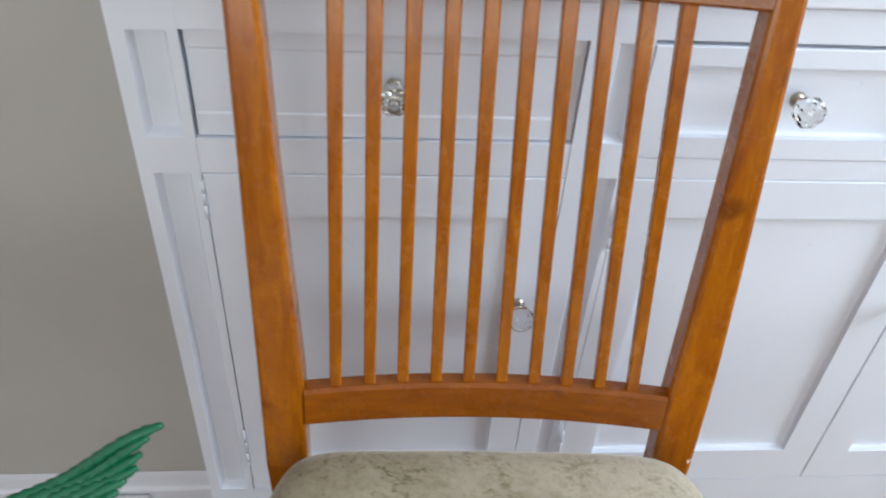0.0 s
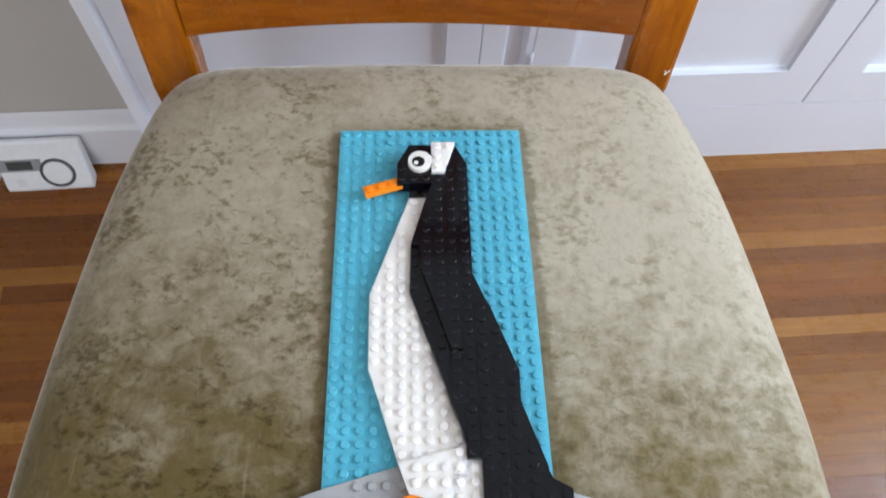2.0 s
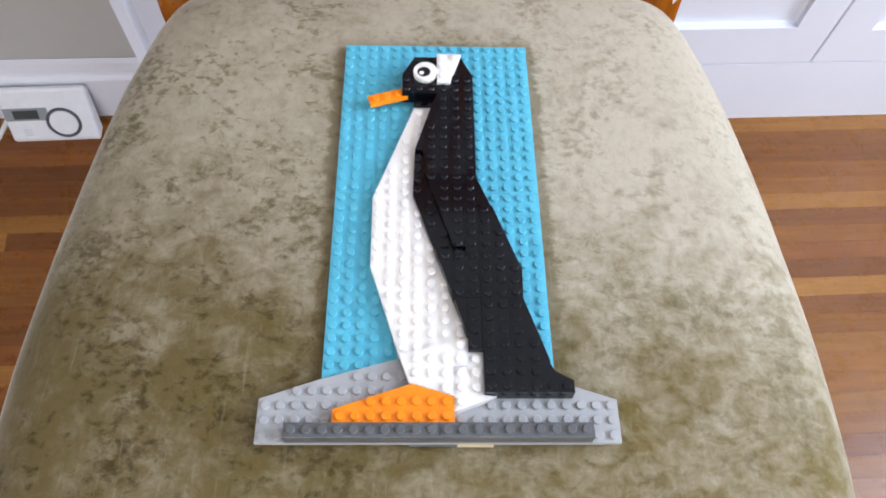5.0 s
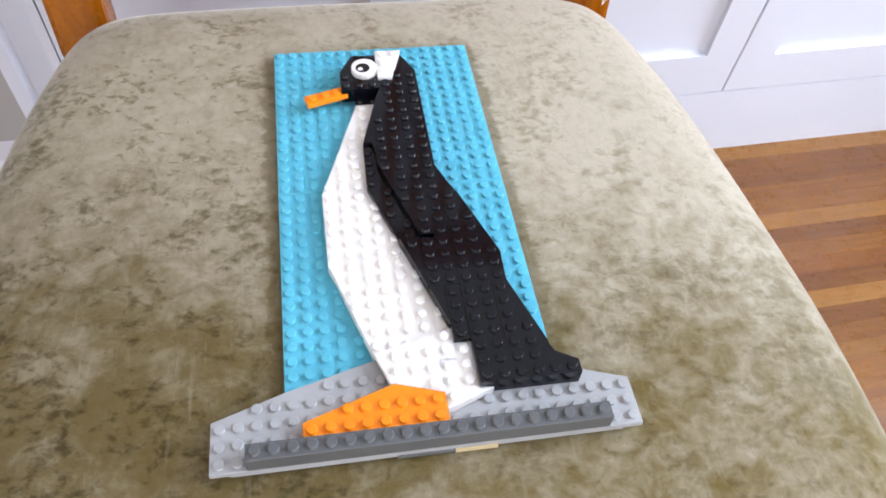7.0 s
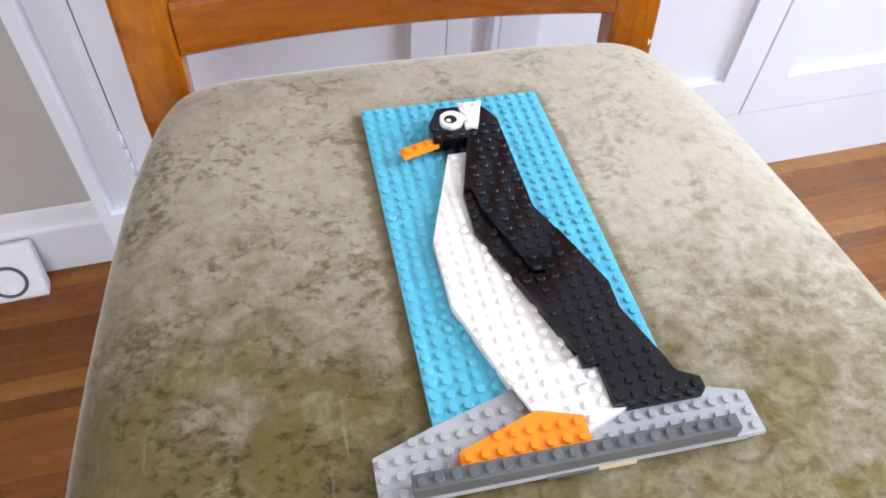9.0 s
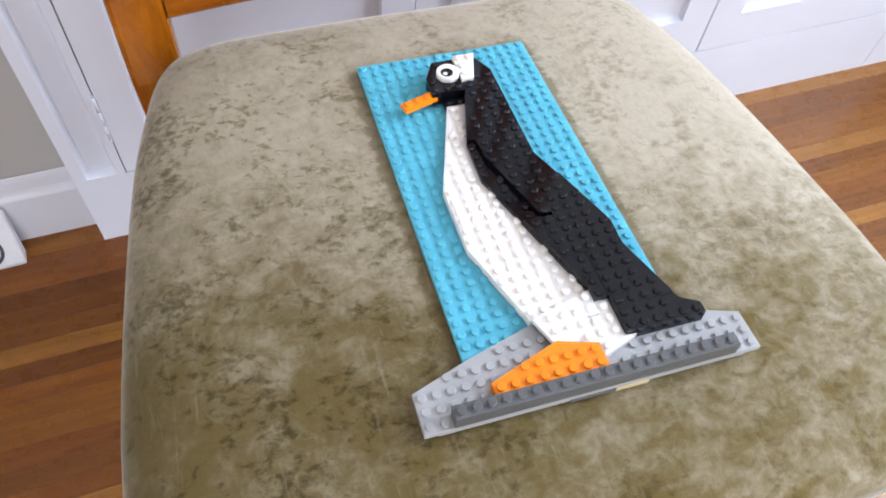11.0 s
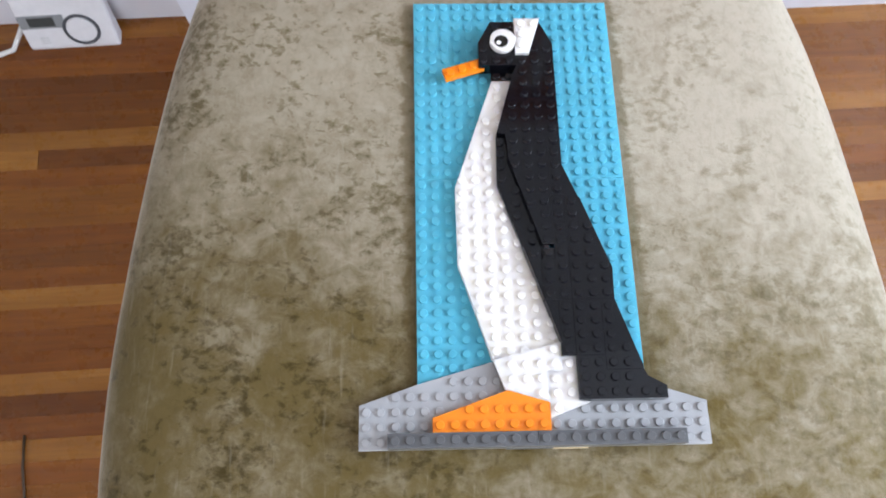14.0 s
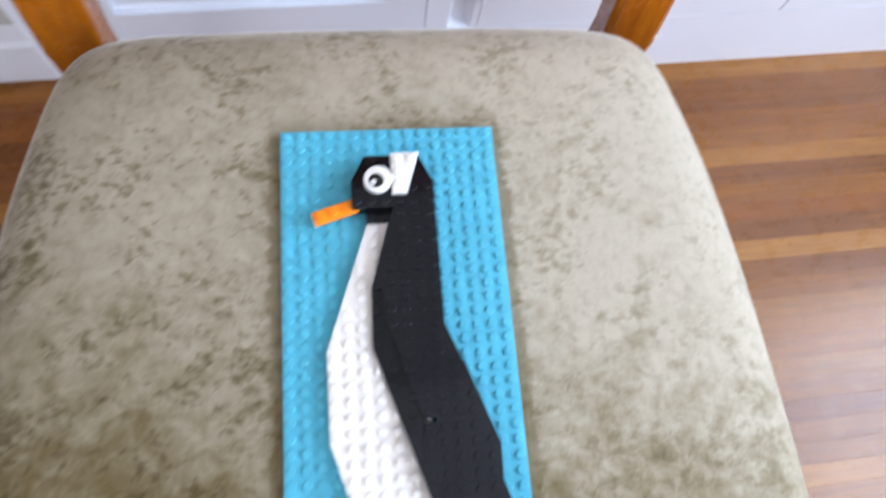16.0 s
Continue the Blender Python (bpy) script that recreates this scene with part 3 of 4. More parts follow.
def seat_outline():
    pts = [(0.0, 0.2150), (0.10, 0.2140), (0.150, 0.2110), (0.176, 0.2010), (0.1915, 0.1800), (0.2050, 0.1400), (0.2160, 0.1000), (0.2255, 0.0500), (0.2335, 0.0), (0.2405, -0.05), (0.2465, -0.10), (0.2495, -0.15), (0.2500, -0.19), (0.2440, -0.2180), (0.2250, -0.2350), (0.1800, -0.2430), (0.09, -0.2480), (0.0, -0.2500)]
    def fuller(x, y, a, b):
        k = (a + b * y) * min(1.0, x / 0.12)
        return x + k, y + 0.0053 * min(1.0, max(0.0, (y - 0.1) / 0.1))
    right = [fuller(x, y, 0.0038, 0.060) for x, y in pts]
    left = [fuller(x, y, -0.0010, 0.050) for x, y in pts[-2:0:-1]]
    full = right + [(-x, y) for x, y in left]
    for _ in range(2):
        out = []
        for i, (a, b) in enumerate(full):
            c, d = full[(i + 1) % len(full)]
            out += [(0.75 * a + 0.25 * c, 0.75 * b + 0.25 * d), (0.25 * a + 0.75 * c, 0.25 * b + 0.75 * d)]
        full = out
    return full


def cushion():
    bm = bmesh.new()
    outl = seat_outline()
    cy = -0.015
    rings = []
    prof = [(r, -(0.0045 * r * r + 0.0266 * r ** 17)) for r in (0.08, 0.2, 0.33, 0.46, 0.58, 0.69, 0.78, 0.85, 0.90, 0.94, 0.97, 0.99)]
    prof += [(1.0, -0.0345), (1.004, -0.044), (1.003, -0.054), (0.997, -0.064), (0.985, -0.074)]
    for r, dz in prof:
        ring = []
        for x, y in outl:
            px, py = x * r, cy + (y - cy) * r
            z = ZSEAT - SLOPE * py + dz
            z += 0.0006 * noise.noise(Vector((px * 18, py * 18, 1.3)))
            ring.append(bm.verts.new((px, py, z)))
        rings.append(ring)
    n = len(outl)
    for a, b in zip(rings, rings[1:]):
        for j in range(n):
            bm.faces.new((a[j], a[(j + 1) % n], b[(j + 1) % n], b[j]))
    bm.faces.new(rings[0])
    bm.faces.new(rings[-1][::-1])
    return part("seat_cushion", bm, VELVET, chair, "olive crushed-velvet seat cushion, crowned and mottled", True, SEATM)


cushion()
bm = bmesh.new()
prism(bm, [(x * 0.955, -0.015 + (y + 0.015) * 0.955) for x, y in seat_outline()[::3]], 0.375, 0.432)
part("seat_frame", bm, CHAIR_H, chair, matrix=SEATM)
for sx in (-1, 1):
    bm = bmesh.new()
    sweep(bm, [(sx * 0.2, -0.195, 0.375), (sx * 0.2, -0.195, 0.2), (sx * 0.2, -0.195, 0)], 0.021, 0.021, 8, Vector((0, 1, 0)), [1, 0.92, 0.75])
    part("front_leg", bm, CHAIR, chair)
bm = bmesh.new()
for ang in (-25, 20):
    a = radians(ang)
    sweep(bm, [(0.203, 0.204, 0.470), (0.2035 + 0.002 * math.sin(a), 0.2035, 0.474), (0.2035 + 0.005 * math.sin(a), 0.203, 0.4765)], 0.0005, 0.0005, 5, Vector((0, 1, 0)))
part("loose_thread", bm, STAPLE, chair, "small pale loose thread at the seat corner")

# ---- brick picture ----
S = 0.008
PL = 0.0032
mosaic = thing("brick_picture", "toy-brick bird picture on azure plates lying on the velvet seat", "toy brick picture", pose(0, 0, 0.5134, -4.695, -0.275, -2.681))


def inside(poly, x, y):
    hit_ = False
    for i in range(len(poly)):
        (x0, y0), (x1, y1) = poly[i], poly[i - 1]
        if (y0 > y) != (y1 > y) and x < (x1 - x0) * (y - y0) / (y1 - y0) + x0:
            hit_ = not hit_
    return hit_


def clearance(poly, x, y):
    best = 9.0
    for i in range(len(poly)):
        (x0, y0), (x1, y1) = poly[i], poly[i - 1]
        dx, dy = x1 - x0, y1 - y0
        t = max(0, min(1, ((x - x0) * dx + (y - y0) * dy) / (dx * dx + dy * dy + 1e-12)))
        best = min(best, math.hypot(x - x0 - t * dx, y - y0 - t * dy))
    return best


def stud(bm, x, y, z, seg=18, r=0.0024, h=0.0017):
    rings = [[bm.verts.new((x + q * math.cos(a), y + q * math.sin(a), z + d)) for a in (2 * math.pi * j / seg for j in range(seg))] for q, d in ((r, 0.0), (r, h - 0.00025), (r - 0.00025, h))]
    for a, b in zip(rings, rings[1:]):
        for j in range(seg):
            f = bm.faces.new((a[j], a[(j + 1) % seg], b[(j + 1) % seg], b[j]))
            f.smooth = True
    bm.faces.new(rings[-1])


def plate(name, poly, z0, z1, material, above=(), parent=None, label="", clear=0.30, studs=True, gap=0.004):
    """A plate given by its outline in stud units (column, row), with studs where nothing lies on it."""
    if material is WHITE:
        gap = 0.0003
    n = len(poly)
    area = sum(poly[i - 1][0] * poly[i][1] - poly[i][0] * poly[i - 1][1] for i in range(n))
    if area > 0:
        poly = poly[::-1]
    # pull the outline in by a hair so that neighbours show a joint
    cx, cy = sum(p[0] for p in poly) / n, sum(p[1] for p in poly) / n
    pin = []
    for i in range(n):
        (ax, ay), (bx, by), (qx, qy) = poly[i - 1], poly[i], poly[(i + 1) % n]
        d1, d2 = Vector((bx - ax, by - ay)).normalized(), Vector((qx - bx, qy - by)).normalized()
        n1, n2 = Vector((d1.y, -d1.x)), Vector((d2.y, -d2.x))
        k = n1 + n2
        k = k / max(k.length_squared, 0.25) * 2
        pin.append((bx - k.x * gap * -1, by - k.y * gap * -1))
    if not all(inside(poly, *p) for p in pin):
        pin = [(x + (cx - x) * 0.002, y + (cy - y) * 0.002) for x, y in poly]
    loc = lambda u, v: ((u - 8) * S, (16 - v) * S)
    bm = bmesh.new()
    c = 0.0001 if material is BLACK else 0.00004 if material is WHITE else 0.0002
    nn = len(pin)
    lo_ = [bm.verts.new((*loc(*p), z0)) for p in pin]
    mid_ = [bm.verts.new((*loc(*p), z1 - c)) for p in pin]
    top = []
    for i in range(nn):
        (ax, ay), (bx, by), (qx, qy) = pin[i - 1], pin[i], pin[(i + 1) % nn]
        d1, d2 = Vector((bx - ax, by - ay)).normalized(), Vector((qx - bx, qy - by)).normalized()
        k = Vector((d1.y, -d1.x)) + Vector((d2.y, -d2.x))
        k = k / max(k.length_squared, 0.25) * 2 * (c / S)
        top.append(bm.verts.new((*loc(bx + k.x, by + k.y), z1)))
    bm.faces.new(lo_[::-1])
    for i in range(nn):
        j = (i + 1) % nn
        bm.faces.new((lo_[i], lo_[j], mid_[j], mid_[i]))
        bm.faces.new((mid_[i], mid_[j], top[j], top[i]))
    if studs:
        u0, u1 = math.floor(min(p[0] for p in poly)), math.ceil(max(p[0] for p in poly))
        v0, v1 = math.floor(min(p[1] for p in poly)), math.ceil(max(p[1] for p in poly))
        for u in range(u0, u1):
            for v in range(v0, v1):
                x, y = u + 0.5, v + 0.5
                if inside(poly, x, y) and clearance(poly, x, y) >= clear and not any(inside(q, x, y) for q in above):
                    stud(bm, *loc(x, y), z1)
    # the top face, left open under each stud
    bmesh.ops.triangle_fill(bm, use_beauty=True, use_dissolve=False, edges=[e for e in bm.edges if e.is_boundary])
    bmesh.ops.recalc_face_normals(bm, faces=bm.faces[:])
    return part(name, bm, material, parent or mosaic, label)


def rect(u0, v0, u1, v1):
    return [(u0, v0), (u1, v0), (u1, v1), (u0, v1)]


# Outlines, in studs from the upper left corner of the blue ground.
G_LEFT = [(-4, 33), (0, 31.62), (5.2, 30.15), (8, 29.6), (8, 36), (-4, 36)]
G_RIGHT = [(8, 30), (12, 30.4), (16, 31.75), (20, 33.05), (20, 36), (8, 36)]
BAR_L, BAR_R = rect(-2, 35, 8, 36), rect(8, 35, 18, 36)
FOOT = [(1, 34), (6.25, 32.2), (9, 33.1), (9, 35), (1, 35)]
W_BELLY = [(6.12, 7.9), (7.9, 7.9), (7.9, 17), (8.1, 17.3), (10.2, 23), (10.3, 24), (11, 29), (11, 30), (5.24, 30), (5.04, 29.3), (3.36, 24), (3.04, 23.1), (3, 17)]
W_FOOT = [(5.27, 30.15), (10, 28.95), (10, 31), (9, 31), (9, 33.1), (6.0, 32.2)]
W_HEEL = [(10, 29.95), (11, 29.95), (11, 33), (11.85, 33.1), (9, 34.15), (9, 31), (10, 31)]
B_STRIP = [(6.2, 12.9), (8, 12.9), (8, 15), (9.5, 23), (11, 24), (11, 29.95), (10, 29.95), (10, 28.95), (6.1, 17)]
B_STRIP_LOW = [(7.73, 22), (9.08, 22), (9, 23), (9, 25.88)]
B_WEDGE = [(9.06, 26), (10, 26), (10, 28.9), (9.9, 28.65)]
B_NECK = [(8, 7), (11, 7), (11, 14), (7, 14), (6.85, 13), (6.22, 12.9), (7.62, 8)]
B_WING = [(7, 14), (10, 14), (10, 21.85), (9.12, 21.85), (7, 15)]
B_SHOULDER = [(10, 14), (11, 14), (11, 15.6), (12.05, 18.3), (11, 18.3), (11, 18), (10, 18)]
B_MID = [(10, 18), (11, 18), (11, 26), (10, 26), (9, 26), (9, 23), (10, 23)]
B_BACK = [(11, 18.2), (12.1, 18.2), (14.05, 23.7), (13.98, 26), (11, 26)]
B_LOWA = rect(11, 26, 13, 30)
B_LOWB = [(13, 26), (13.98, 26), (15.52, 30.7), (15.52, 31), (13, 31)]
B_LEG = rect(10, 26, 11, 30)
B_TAIL = [(11, 30), (13, 30), (13, 31), (15.55, 31), (15.75, 31.45), (17, 32.15), (17, 33), (11, 33)]
H_LEFT = [(6.12, 3), (8, 3), (8, 7), (5.1, 7), (5.1, 4.95)]
H_RIGHT = [(8, 3), (10.05, 3), (11, 5), (11, 7), (8, 7)]
STRIPE = [(8, 2.95), (10.05, 2.95), (9.05, 6.1), (8, 6.1)]
upper = [G_LEFT, G_RIGHT, W_BELLY, W_FOOT, W_HEEL, B_STRIP, B_NECK, B_BACK, B_LOWA, B_LOWB, B_TAIL, H_LEFT, H_RIGHT, B_SHOULDER, B_MID, B_WING]
blacks = [B_STRIP, B_STRIP_LOW, B_WEDGE, B_NECK, B_WING, B_SHOULDER, B_MID, B_BACK, B_LOWA, B_LOWB, B_LEG, B_TAIL]

plate("ground_plate", rect(0, 0, 16, 16), -PL, 0, BLUE, upper)
plate("ground_plate", rect(0, 16, 16, 32), -PL, 0, BLUE, upper)
plate("backing_plate", rect(6, 34.9, 9.2, 36.04), -PL, -0.0002, DGREY, studs=False)
plate("backing_plate", rect(9.2, 34.9, 11.6, 36.08), -PL, -0.0002, TAN, studs=False, label="tan plate peeping out below the grey base")
plate("backing_plate", rect(-3, 33.4, 6, 35.9), -PL, -0.0002, GREY, studs=False)
plate("backing_plate", rect(11.7, 33.4, 19, 35.9), -PL, -0.0002, GREY, studs=False)
plate("rock_plate", G_LEFT, 0, PL, GREY, [BAR_L, FOOT, W_FOOT, W_BELLY, W_HEEL], label="light grey plate of the rock")
plate("rock_plate", G_RIGHT, 0, PL, GREY, [BAR_R, FOOT, W_FOOT, W_HEEL, B_TAIL, B_LOWB, B_LOWA], label="light grey plate of the rock")
for b_ in (BAR_L, BAR_R):
    plate("edge_brick", b_, PL, 4 * PL, DGREY, label="dark grey long brick")
plate("foot_plate", FOOT, PL, 3 * PL, ORANGE, label="orange foot plate")
plate("belly_plate", W_BELLY, 0, 2 * PL, WHITE, blacks + [W_FOOT, W_HEEL])
plate("leg_plate", W_FOOT, 2 * PL, 3 * PL, WHITE)
plate("leg_plate", W_HEEL, 0.0034, 2.85 * PL, WHITE)
plate("wing_plate", rect(9.1, 22.15, 10, 23), 2 * PL, 4 * PL - 0.0004, BLACK)
plate("wing_plate", B_STRIP, 2 * PL, 3 * PL, BLACK, [B_WING, B_NECK, B_MID, B_LEG, B_STRIP_LOW, B_WEDGE])
plate("wing_plate", B_STRIP_LOW, 3 * PL + 0.0001, 4 * PL - 0.0003, BLACK)
plate("wing_plate", B_WEDGE, 3 * PL + 0.0001, 4 * PL - 0.0003, BLACK)
plate("neck_plate", B_NECK, 2 * PL, 4 * PL, BLACK)
plate("wing_plate", B_WING, 3 * PL, 4 * PL + 0.0004, BLACK)
for q in (B_SHOULDER, B_MID, B_BACK, B_LOWA, B_LOWB):
    plate("back_plate", q, 0, 4 * PL, BLACK)
plate("back_plate", B_LEG, 3 * PL, 4 * PL - 0.0004, BLACK)
plate("tail_plate", B_TAIL, PL, 4 * PL, BLACK)
plate("head_plate", H_LEFT, PL, 4 * PL + 0.0004, BLACK, [[(6, 4), (8, 4), (8, 6), (6, 6)]])
plate("head_plate", H_RIGHT, 0, 4 * PL, BLACK, [STRIPE])
plate("throat_plate", rect(6.1, 6.2, 8.2, 8), 0, 2 * PL, BLACK)
plate("stripe_plate", STRIPE, 4 * PL, 5 * PL, WHITE, label="white slanted stripe plate")

# Beak: a narrow plate turned on its hinge.
bm = bmesh.new()
prism(bm, [(0, -0.004), (0.0255, -0.004), (0.0300, 0.0015), (0.0300, 0.004), (0, 0.004)], 0, PL)
for k in range(3):
    stud(bm, 0.0042 + 0.0078 * k, 0, PL)
u0, v0 = 2.38, 7.55
part("beak", bm, ORANGE, mosaic, "narrow orange plate set at an angle", matrix=pose((u0 - 8) * S, (16 - v0) * S, 2 * PL, 0, 0, 18))


def disc(bm, x, y, z0, z1, r, seg=40, c=0.0004):
    rings = [[bm.verts.new((x + q * math.cos(a), y + q * math.sin(a), z)) for a in (2 * math.pi * j / seg for j in range(seg))] for q, z in ((r, z0), (r, z1 - c), (r - c, z1))]
    for a, b in zip(rings, rings[1:]):
        for j in range(seg):
            bm.faces.new((a[j], a[(j + 1) % seg], b[(j + 1) % seg], b[j]))
    bm.faces.new(rings[0][::-1])
    bm.faces.new(rings[-1])


ex, ey = (7.03 - 8) * S, (16 - 5.0) * S
bm = bmesh.new()
disc(bm, ex, ey, 4 * PL + 0.0004, 5 * PL + 0.0012, S * 1.0)
eye_tile = part("eye_tile", bm, WHITE, mosaic, "round white tile with a printed eye")
for nm, dx_, dy_, r_, mt, z_ in (("pupil", -0.0011, -0.0012, 0.0043, PUPIL, 0.0), ("glint", -0.0026, -0.0023, 0.0016, PRINTWHITE, 0.00012)):
    bm = bmesh.new()
    disc(bm, ex + dx_, ey + dy_, 5 * PL + 0.0010 + z_, 5 * PL + 0.00128 + z_, r_, 32, 0.00005)
    part(nm, bm, mt, eye_tile)

# ---- gas alarm on the floor by the baseboard ----
alarm = thing("gas_alarm", "white plastic gas alarm with display and ringed button by baseboard", "alarm", pose(-0.5070, 0.4015, 0.0, 0, 0, 1.0))
bm = bmesh.new()
W2 = 0.0600
sec = [(0.001, 0.0), (0.022, 0.0), (0.0405, 0.066), (0.0405, 0.072), (0.0370, 0.0770), (0.0320, 0.0780), (0.0285, 0.0750), (-0.0005, 0.0075), (-0.0005, 0.003)]
lo = [bm.verts.new((-W2, y, z)) for y, z in sec]
hi = [bm.verts.new((W2, y, z)) for y, z in sec]
bm.faces.new(lo)
bm.faces.new(hi[::-1])
for i in range(len(sec)):
    j = (i + 1) % len(sec)
    bm.faces.new((lo[i], lo[j], hi[j], hi[i]))
bmesh.ops.bevel(bm, geom=[e for e in bm.edges if abs(e.verts[0].co.x - e.verts[1].co.x) < 1e-6], offset=0.0065, segments=4, profile=0.5, affect="EDGES", clamp_overlap=True)
part("housing", bm, DEVICE, alarm, smooth=False)
# Face frame: x to the right, y up along the sloped front, z out of it.
lean = math.degrees(math.atan2(0.0750 - 0.0075, 0.0285 + 0.0005))
FACE = pose(0, 0.0139, 0.0410, lean, 0, 0)
bm = bmesh.new()
n = 40
for r0, r1, z0, z1 in ((0.0195, 0.0238, 0.0002, 0.0014),):
    rr = [[bm.verts.new((q * math.cos(a), q * math.sin(a), z)) for a in (2 * math.pi * j / n for j in range(n))] for q, z in ((r1, z0), (r1 - 0.0005, z1), (r0 + 0.0005, z1), (r0, z0))]
    for k in range(4):
        a, b = rr[k], rr[(k + 1) % 4]
        for j in range(n):
            bm.faces.new((a[j], a[(j + 1) % n], b[(j + 1) % n], b[j]))
part("ring", bm, DEVRING, alarm, "dark grey ring round the button", True, FACE @ Matrix.Translation((0.0180, -0.0115, 0)))
bm = bmesh.new()
disc(bm, 0, 0, 0.0002, 0.0016, 0.0187, 36)
part("button", bm, DEVICE, alarm, "large round white button", matrix=FACE @ Matrix.Translation((0.0180, -0.0115, 0)))
boxpart("display_band", (-0.058, 0.001, -0.0065, 0.0130, 0.0002, 0.0008), DEVGREY, alarm, "grey band round the display", matrix=FACE)
boxpart("display", (-0.046, -0.0120, -0.0035, 0.0100, 0.0009, 0.0012), DEVDARK, alarm, "dark display", matrix=FACE)
for k in range(3):
    boxpart("print_mark", (-0.0400, -0.0290, -0.0310 + 0.004 * k, -0.0285 + 0.004 * k, 0.0002, 0.0005), simple("pale_print", (0.55, 0.56, 0.57), 0.5) if k == 0 else bpy.data.materials["pale_print"], alarm, "unreadable pale print", matrix=FACE)
cord = thing("power_cord", "white plug and cord lying beside the alarm on the floor", "cord")
bm = bmesh.new()
sweep(bm, [(-0.572, 0.425, 0.022), (-0.580, 0.415, 0.014), (-0.590, 0.400, 0.005), (-0.62, 0.39, 0.0035), (-0.70, 0.40, 0.0035), (-0.86, 0.42, 0.0035)], 0.0035, 0.0035, 8)
part("cord", bm, CORD, cord, smooth=True)

floor_cord = thing("floor_cord", "thin dark cord lying loose on the strip wood floor", "cord")
bm = bmesh.new()
sweep(bm, [(-0.5435, -0.112, 0.0020), (-0.5430, -0.150, 0.0020), (-0.538, -0.189, 0.0020), (-0.531, -0.256, 0.0020), (-0.520, -0.36, 0.0020), (-0.53, -0.55, 0.0020), (-0.62, -0.80, 0.0020)], 0.0016, 0.0016, 8)
part("cord", bm, DARKCORD, floor_cord, smooth=True)

# ---- green ornament at the side ----
plant = thing("artificial_plant", "green plastic artificial plant with ribbed pointed leaves", "plant", Matrix.Translation((-0.95, 0.02, 0)))


def frond(tip, root, width, nstrand, seed):
    """A pointed leaf of bumpy twisted strands laid side by side."""
    rnd = random.Random(seed)
    tip, root = Vector(tip), Vector(root)
    d = (root - tip).normalized()
    side = d.cross(Vector((-0.26, 0.60, -0.755))).normalized()
    if side.z > 0:
        side = -side
    L = (root - tip).length
    leaf = None
    for k in range(nstrand):
        off = k / (nstrand - 1)
        start = L * 0.05 * k + rnd.uniform(-0.003, 0.003)
        bm = bmesh.new()
        path, tp = [], []
        m = 60
        for i in range(m + 1):
            s = start + (L - start) * i / m
            w = width * off * (0.8 + 0.2 * min(1, s / L))
            path.append(tip + d * s + side * w + Vector((0, 0, 0.003 * math.sin(s * 60 + k))))
            tp.append((0.55 + 0.45 * min(1, i / 4)) * (1 + 0.13 * math.sin(i * 2.1 + k)))
        sweep(bm, path, 0.0043, 0.0043, 8, Vector((0.1, 0.3, 1)), tp)
        if leaf is None:
            leaf = part("leaf", bm, GREEN, plant, "pointed leaf of twisted strands", True, Matrix.Translation((0.95, -0.02, 0)))
        else:
            part("strand", bm, GREEN, leaf, "", True)


frond((-0.261, 0.104, 0.654), (-0.43, 0.060, 0.575), 0.055, 9, 1)
frond((-0.388, 0.062, 0.628), (-0.60, 0.020, 0.560), 0.062, 9, 2)
bm = bmesh.new()
sweep(bm, [(-0.95, 0.02, 0.02), (-0.90, 0.02, 0.35), (-0.68, 0.022, 0.53), (-0.43, 0.050, 0.545)], 0.008, 0.008, 8)
part("stem", bm, GREEN, plant, "", True, Matrix.Translation((0.95, -0.02, 0)))
bm = bmesh.new()
disc(bm, 0, 0, 0.0, 0.03, 0.07, 24, 0.004)
part("base", bm, DGREY, plant, "dark round base")

# ---- strip floor ----
floor = structure("floor", (WX0 - T, WX1 + T, WY0 - T, WALL + T, -0.06, -0.012), FLOORWOOD, "varnished narrow strip wood floor in mixed orange-brown tones", "floor")
PW, Y_LIGHT = 0.0265, 0.2803
rndf = random.Random(11)
plank_mesh = {}
TONES = {"d": DARK_BOARD, "m": FLOORWOOD, "r": RED_BOARD, "l": PALE_BOARD}


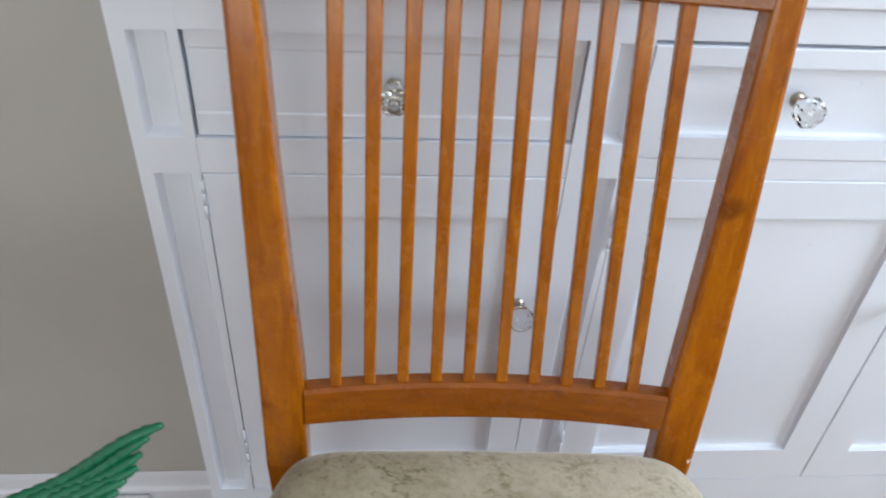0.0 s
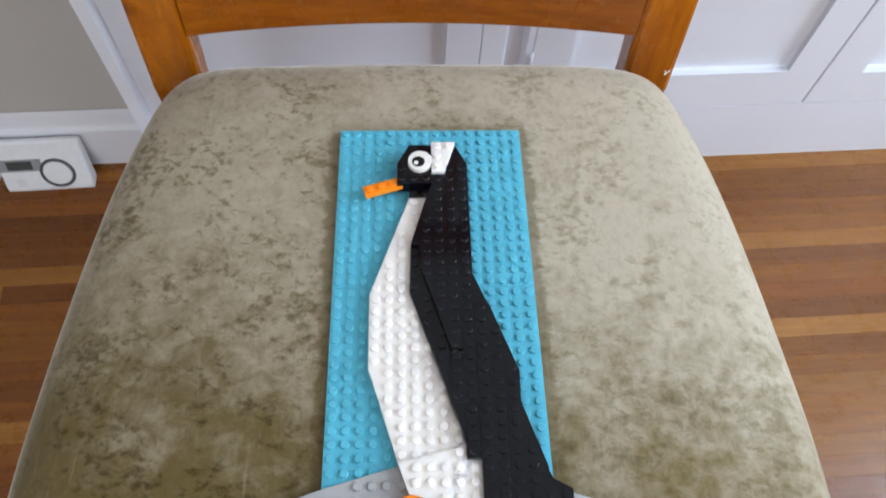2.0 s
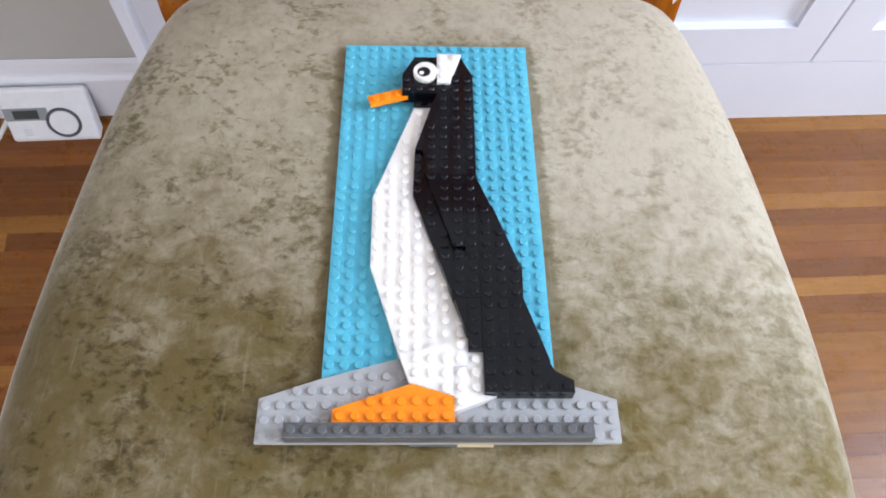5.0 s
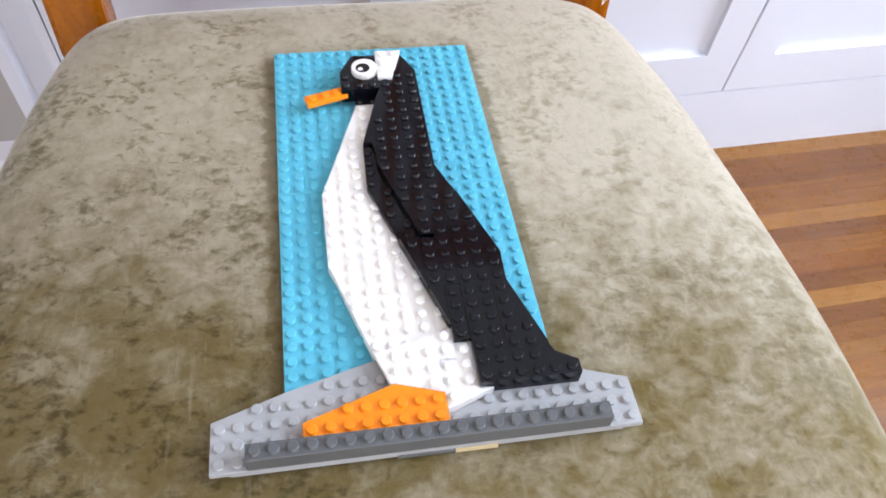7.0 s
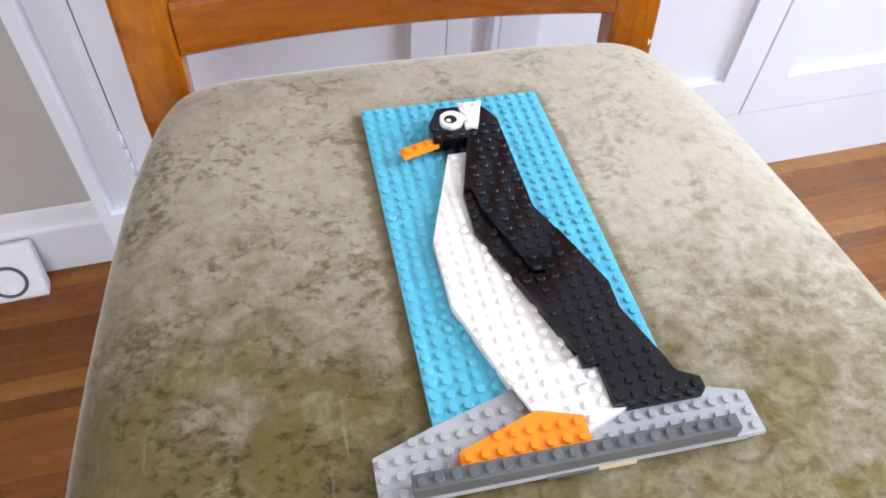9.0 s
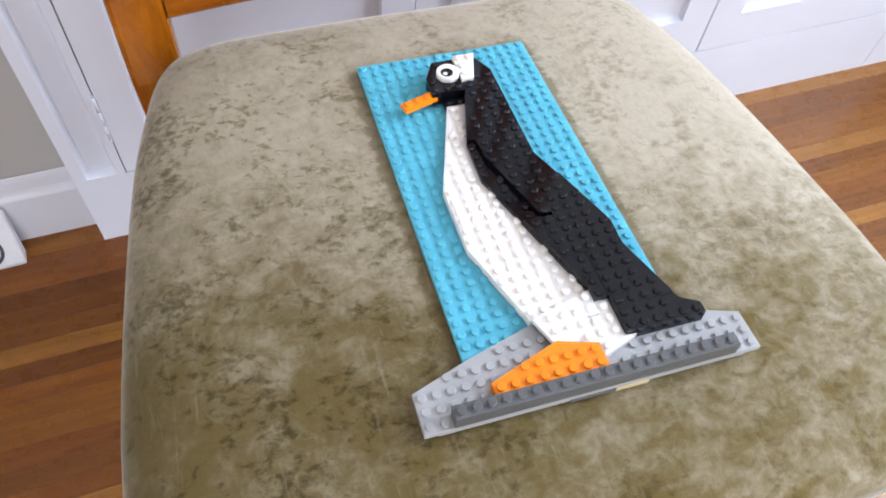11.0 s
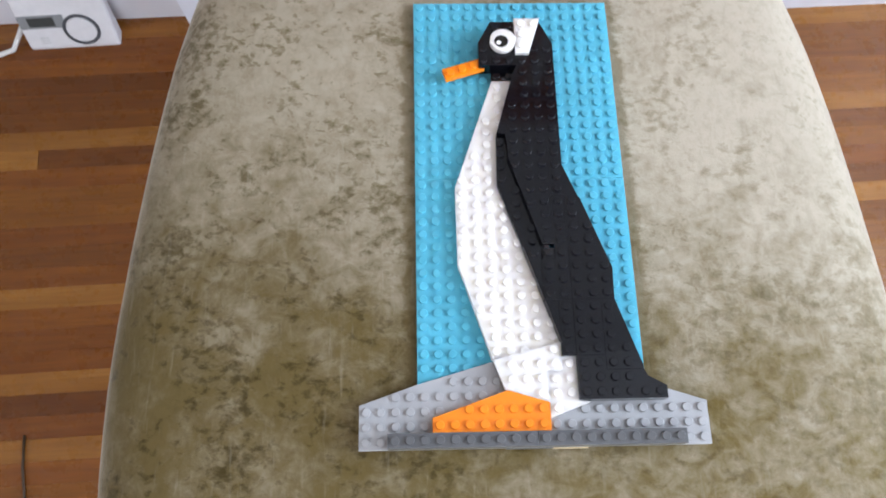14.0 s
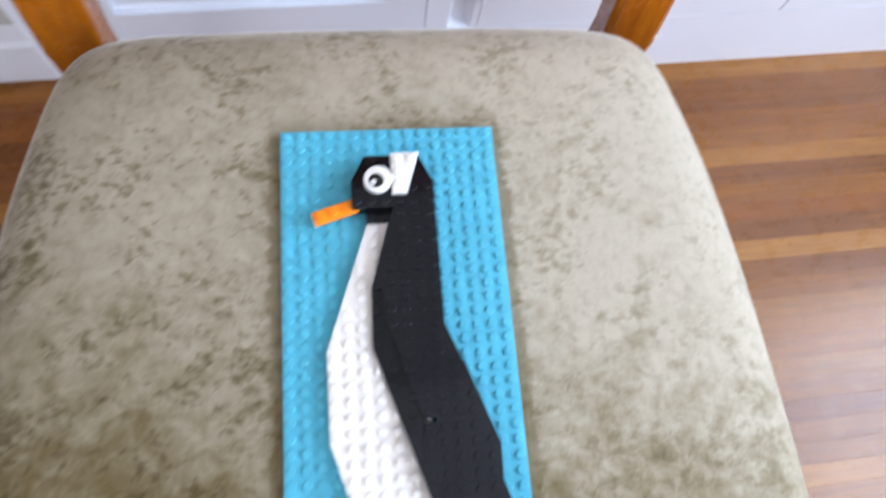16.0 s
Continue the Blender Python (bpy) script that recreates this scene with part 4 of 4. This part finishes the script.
def plank_data(length, tone):
    key = (round(length, 2), tone)
    if key not in plank_mesh:
        bm = bmesh.new()
        w, c = PW / 2 - 0.00004, 0.00012
        L = key[0] / 2 - 0.0002
        lo_ = [bm.verts.new((x, y, -0.012)) for x, y in ((-L, -w), (L, -w), (L, w), (-L, w))]
        mi = [bm.verts.new((x, y, -c)) for x, y in ((-L, -w), (L, -w), (L, w), (-L, w))]
        hi_ = [bm.verts.new((x, y, 0)) for x, y in ((-L + c, -w + c), (L - c, -w + c), (L - c, w - c), (-L + c, w - c))]
        bm.faces.new(hi_)
        bm.faces.new(lo_[::-1])
        for i in range(4):
            j = (i + 1) % 4
            bm.faces.new((lo_[i], lo_[j], mi[j], mi[i]))
            bm.faces.new((mi[i], mi[j], hi_[j], hi_[i]))
        me = bpy.data.meshes.new("plank")
        bm.to_mesh(me)
        bm.free()
        me.materials.append(TONES[tone])
        plank_mesh[key] = me
    return plank_mesh[key]


# Tone of the boards row by row from the wall to the room, west and east of the chair; shade is painted in west, window
# glare east.
WEST_ROWS = "mrrdddl" "drmmrdrl" "rrrldrlrmdrrdrmrrdr"
EAST_ROWS = "mlmmmml" "mmrmlmml" "mmlmrmmlmmllmmrmlml"
NEAR = len(WEST_ROWS)
y_top = Y_LIGHT + 6 * PW
far = bmesh.new()


def board(x0, x1, yc, tone):
    n = round(x1 - x0, 2)
    ob = new("plank", plank_data(n, tone))
    ob.parent = floor
    ob.location = (x0 + n / 2, yc, 0)


for k in range(NEAR):
    yc = y_top - (k + 0.5) * PW
    joint = round(rndf.uniform(-0.12, 0.12), 2)
    end = round(rndf.uniform(0.85, 1.2), 2)
    start = -0.55 if k == 7 else round(rndf.uniform(-1.2, -0.85), 2)
    board(start, joint, yc, WEST_ROWS[k])
    board(-1.4, start, yc, "l" if k == 7 else rndf.choice("mrd"))
    board(joint, end, yc, EAST_ROWS[k])
    board(end, 1.5, yc, rndf.choice("mrl"))
    bm_box(far, WX0 - 0.1, -1.4005, yc - PW / 2 + 0.0003, yc + PW / 2 - 0.0003, -0.012, 0)
    bm_box(far, 1.5005, WX1 + 0.1, yc - PW / 2 + 0.0003, yc + PW / 2 - 0.0003, -0.012, 0)
k = NEAR
while y_top - k * PW > WY0:
    yc = y_top - (k + 0.5) * PW
    x = WX0 - 0.1
    while x < WX1 + 0.1:
        n = min(rndf.choice((0.6, 0.9, 1.2, 1.6, 2.0)), WX1 + 0.1 - x)
        bm_box(far, x + 0.0003, x + n - 0.0003, yc - PW / 2 + 0.0003, yc + PW / 2 - 0.0003, -0.012, 0)
        x += max(n, 0.05)
    k += 1
for y0, y1 in ((y_top + 0.0003, y_top + PW - 0.0003),):
    bm_box(far, WX0 - 0.1, WX1 + 0.1, y0, y1, -0.012, 0)
ob = part("far_planks", far, FLOORWOOD, floor)
tagged(ob, "far strip floor boards", kind="stuff")
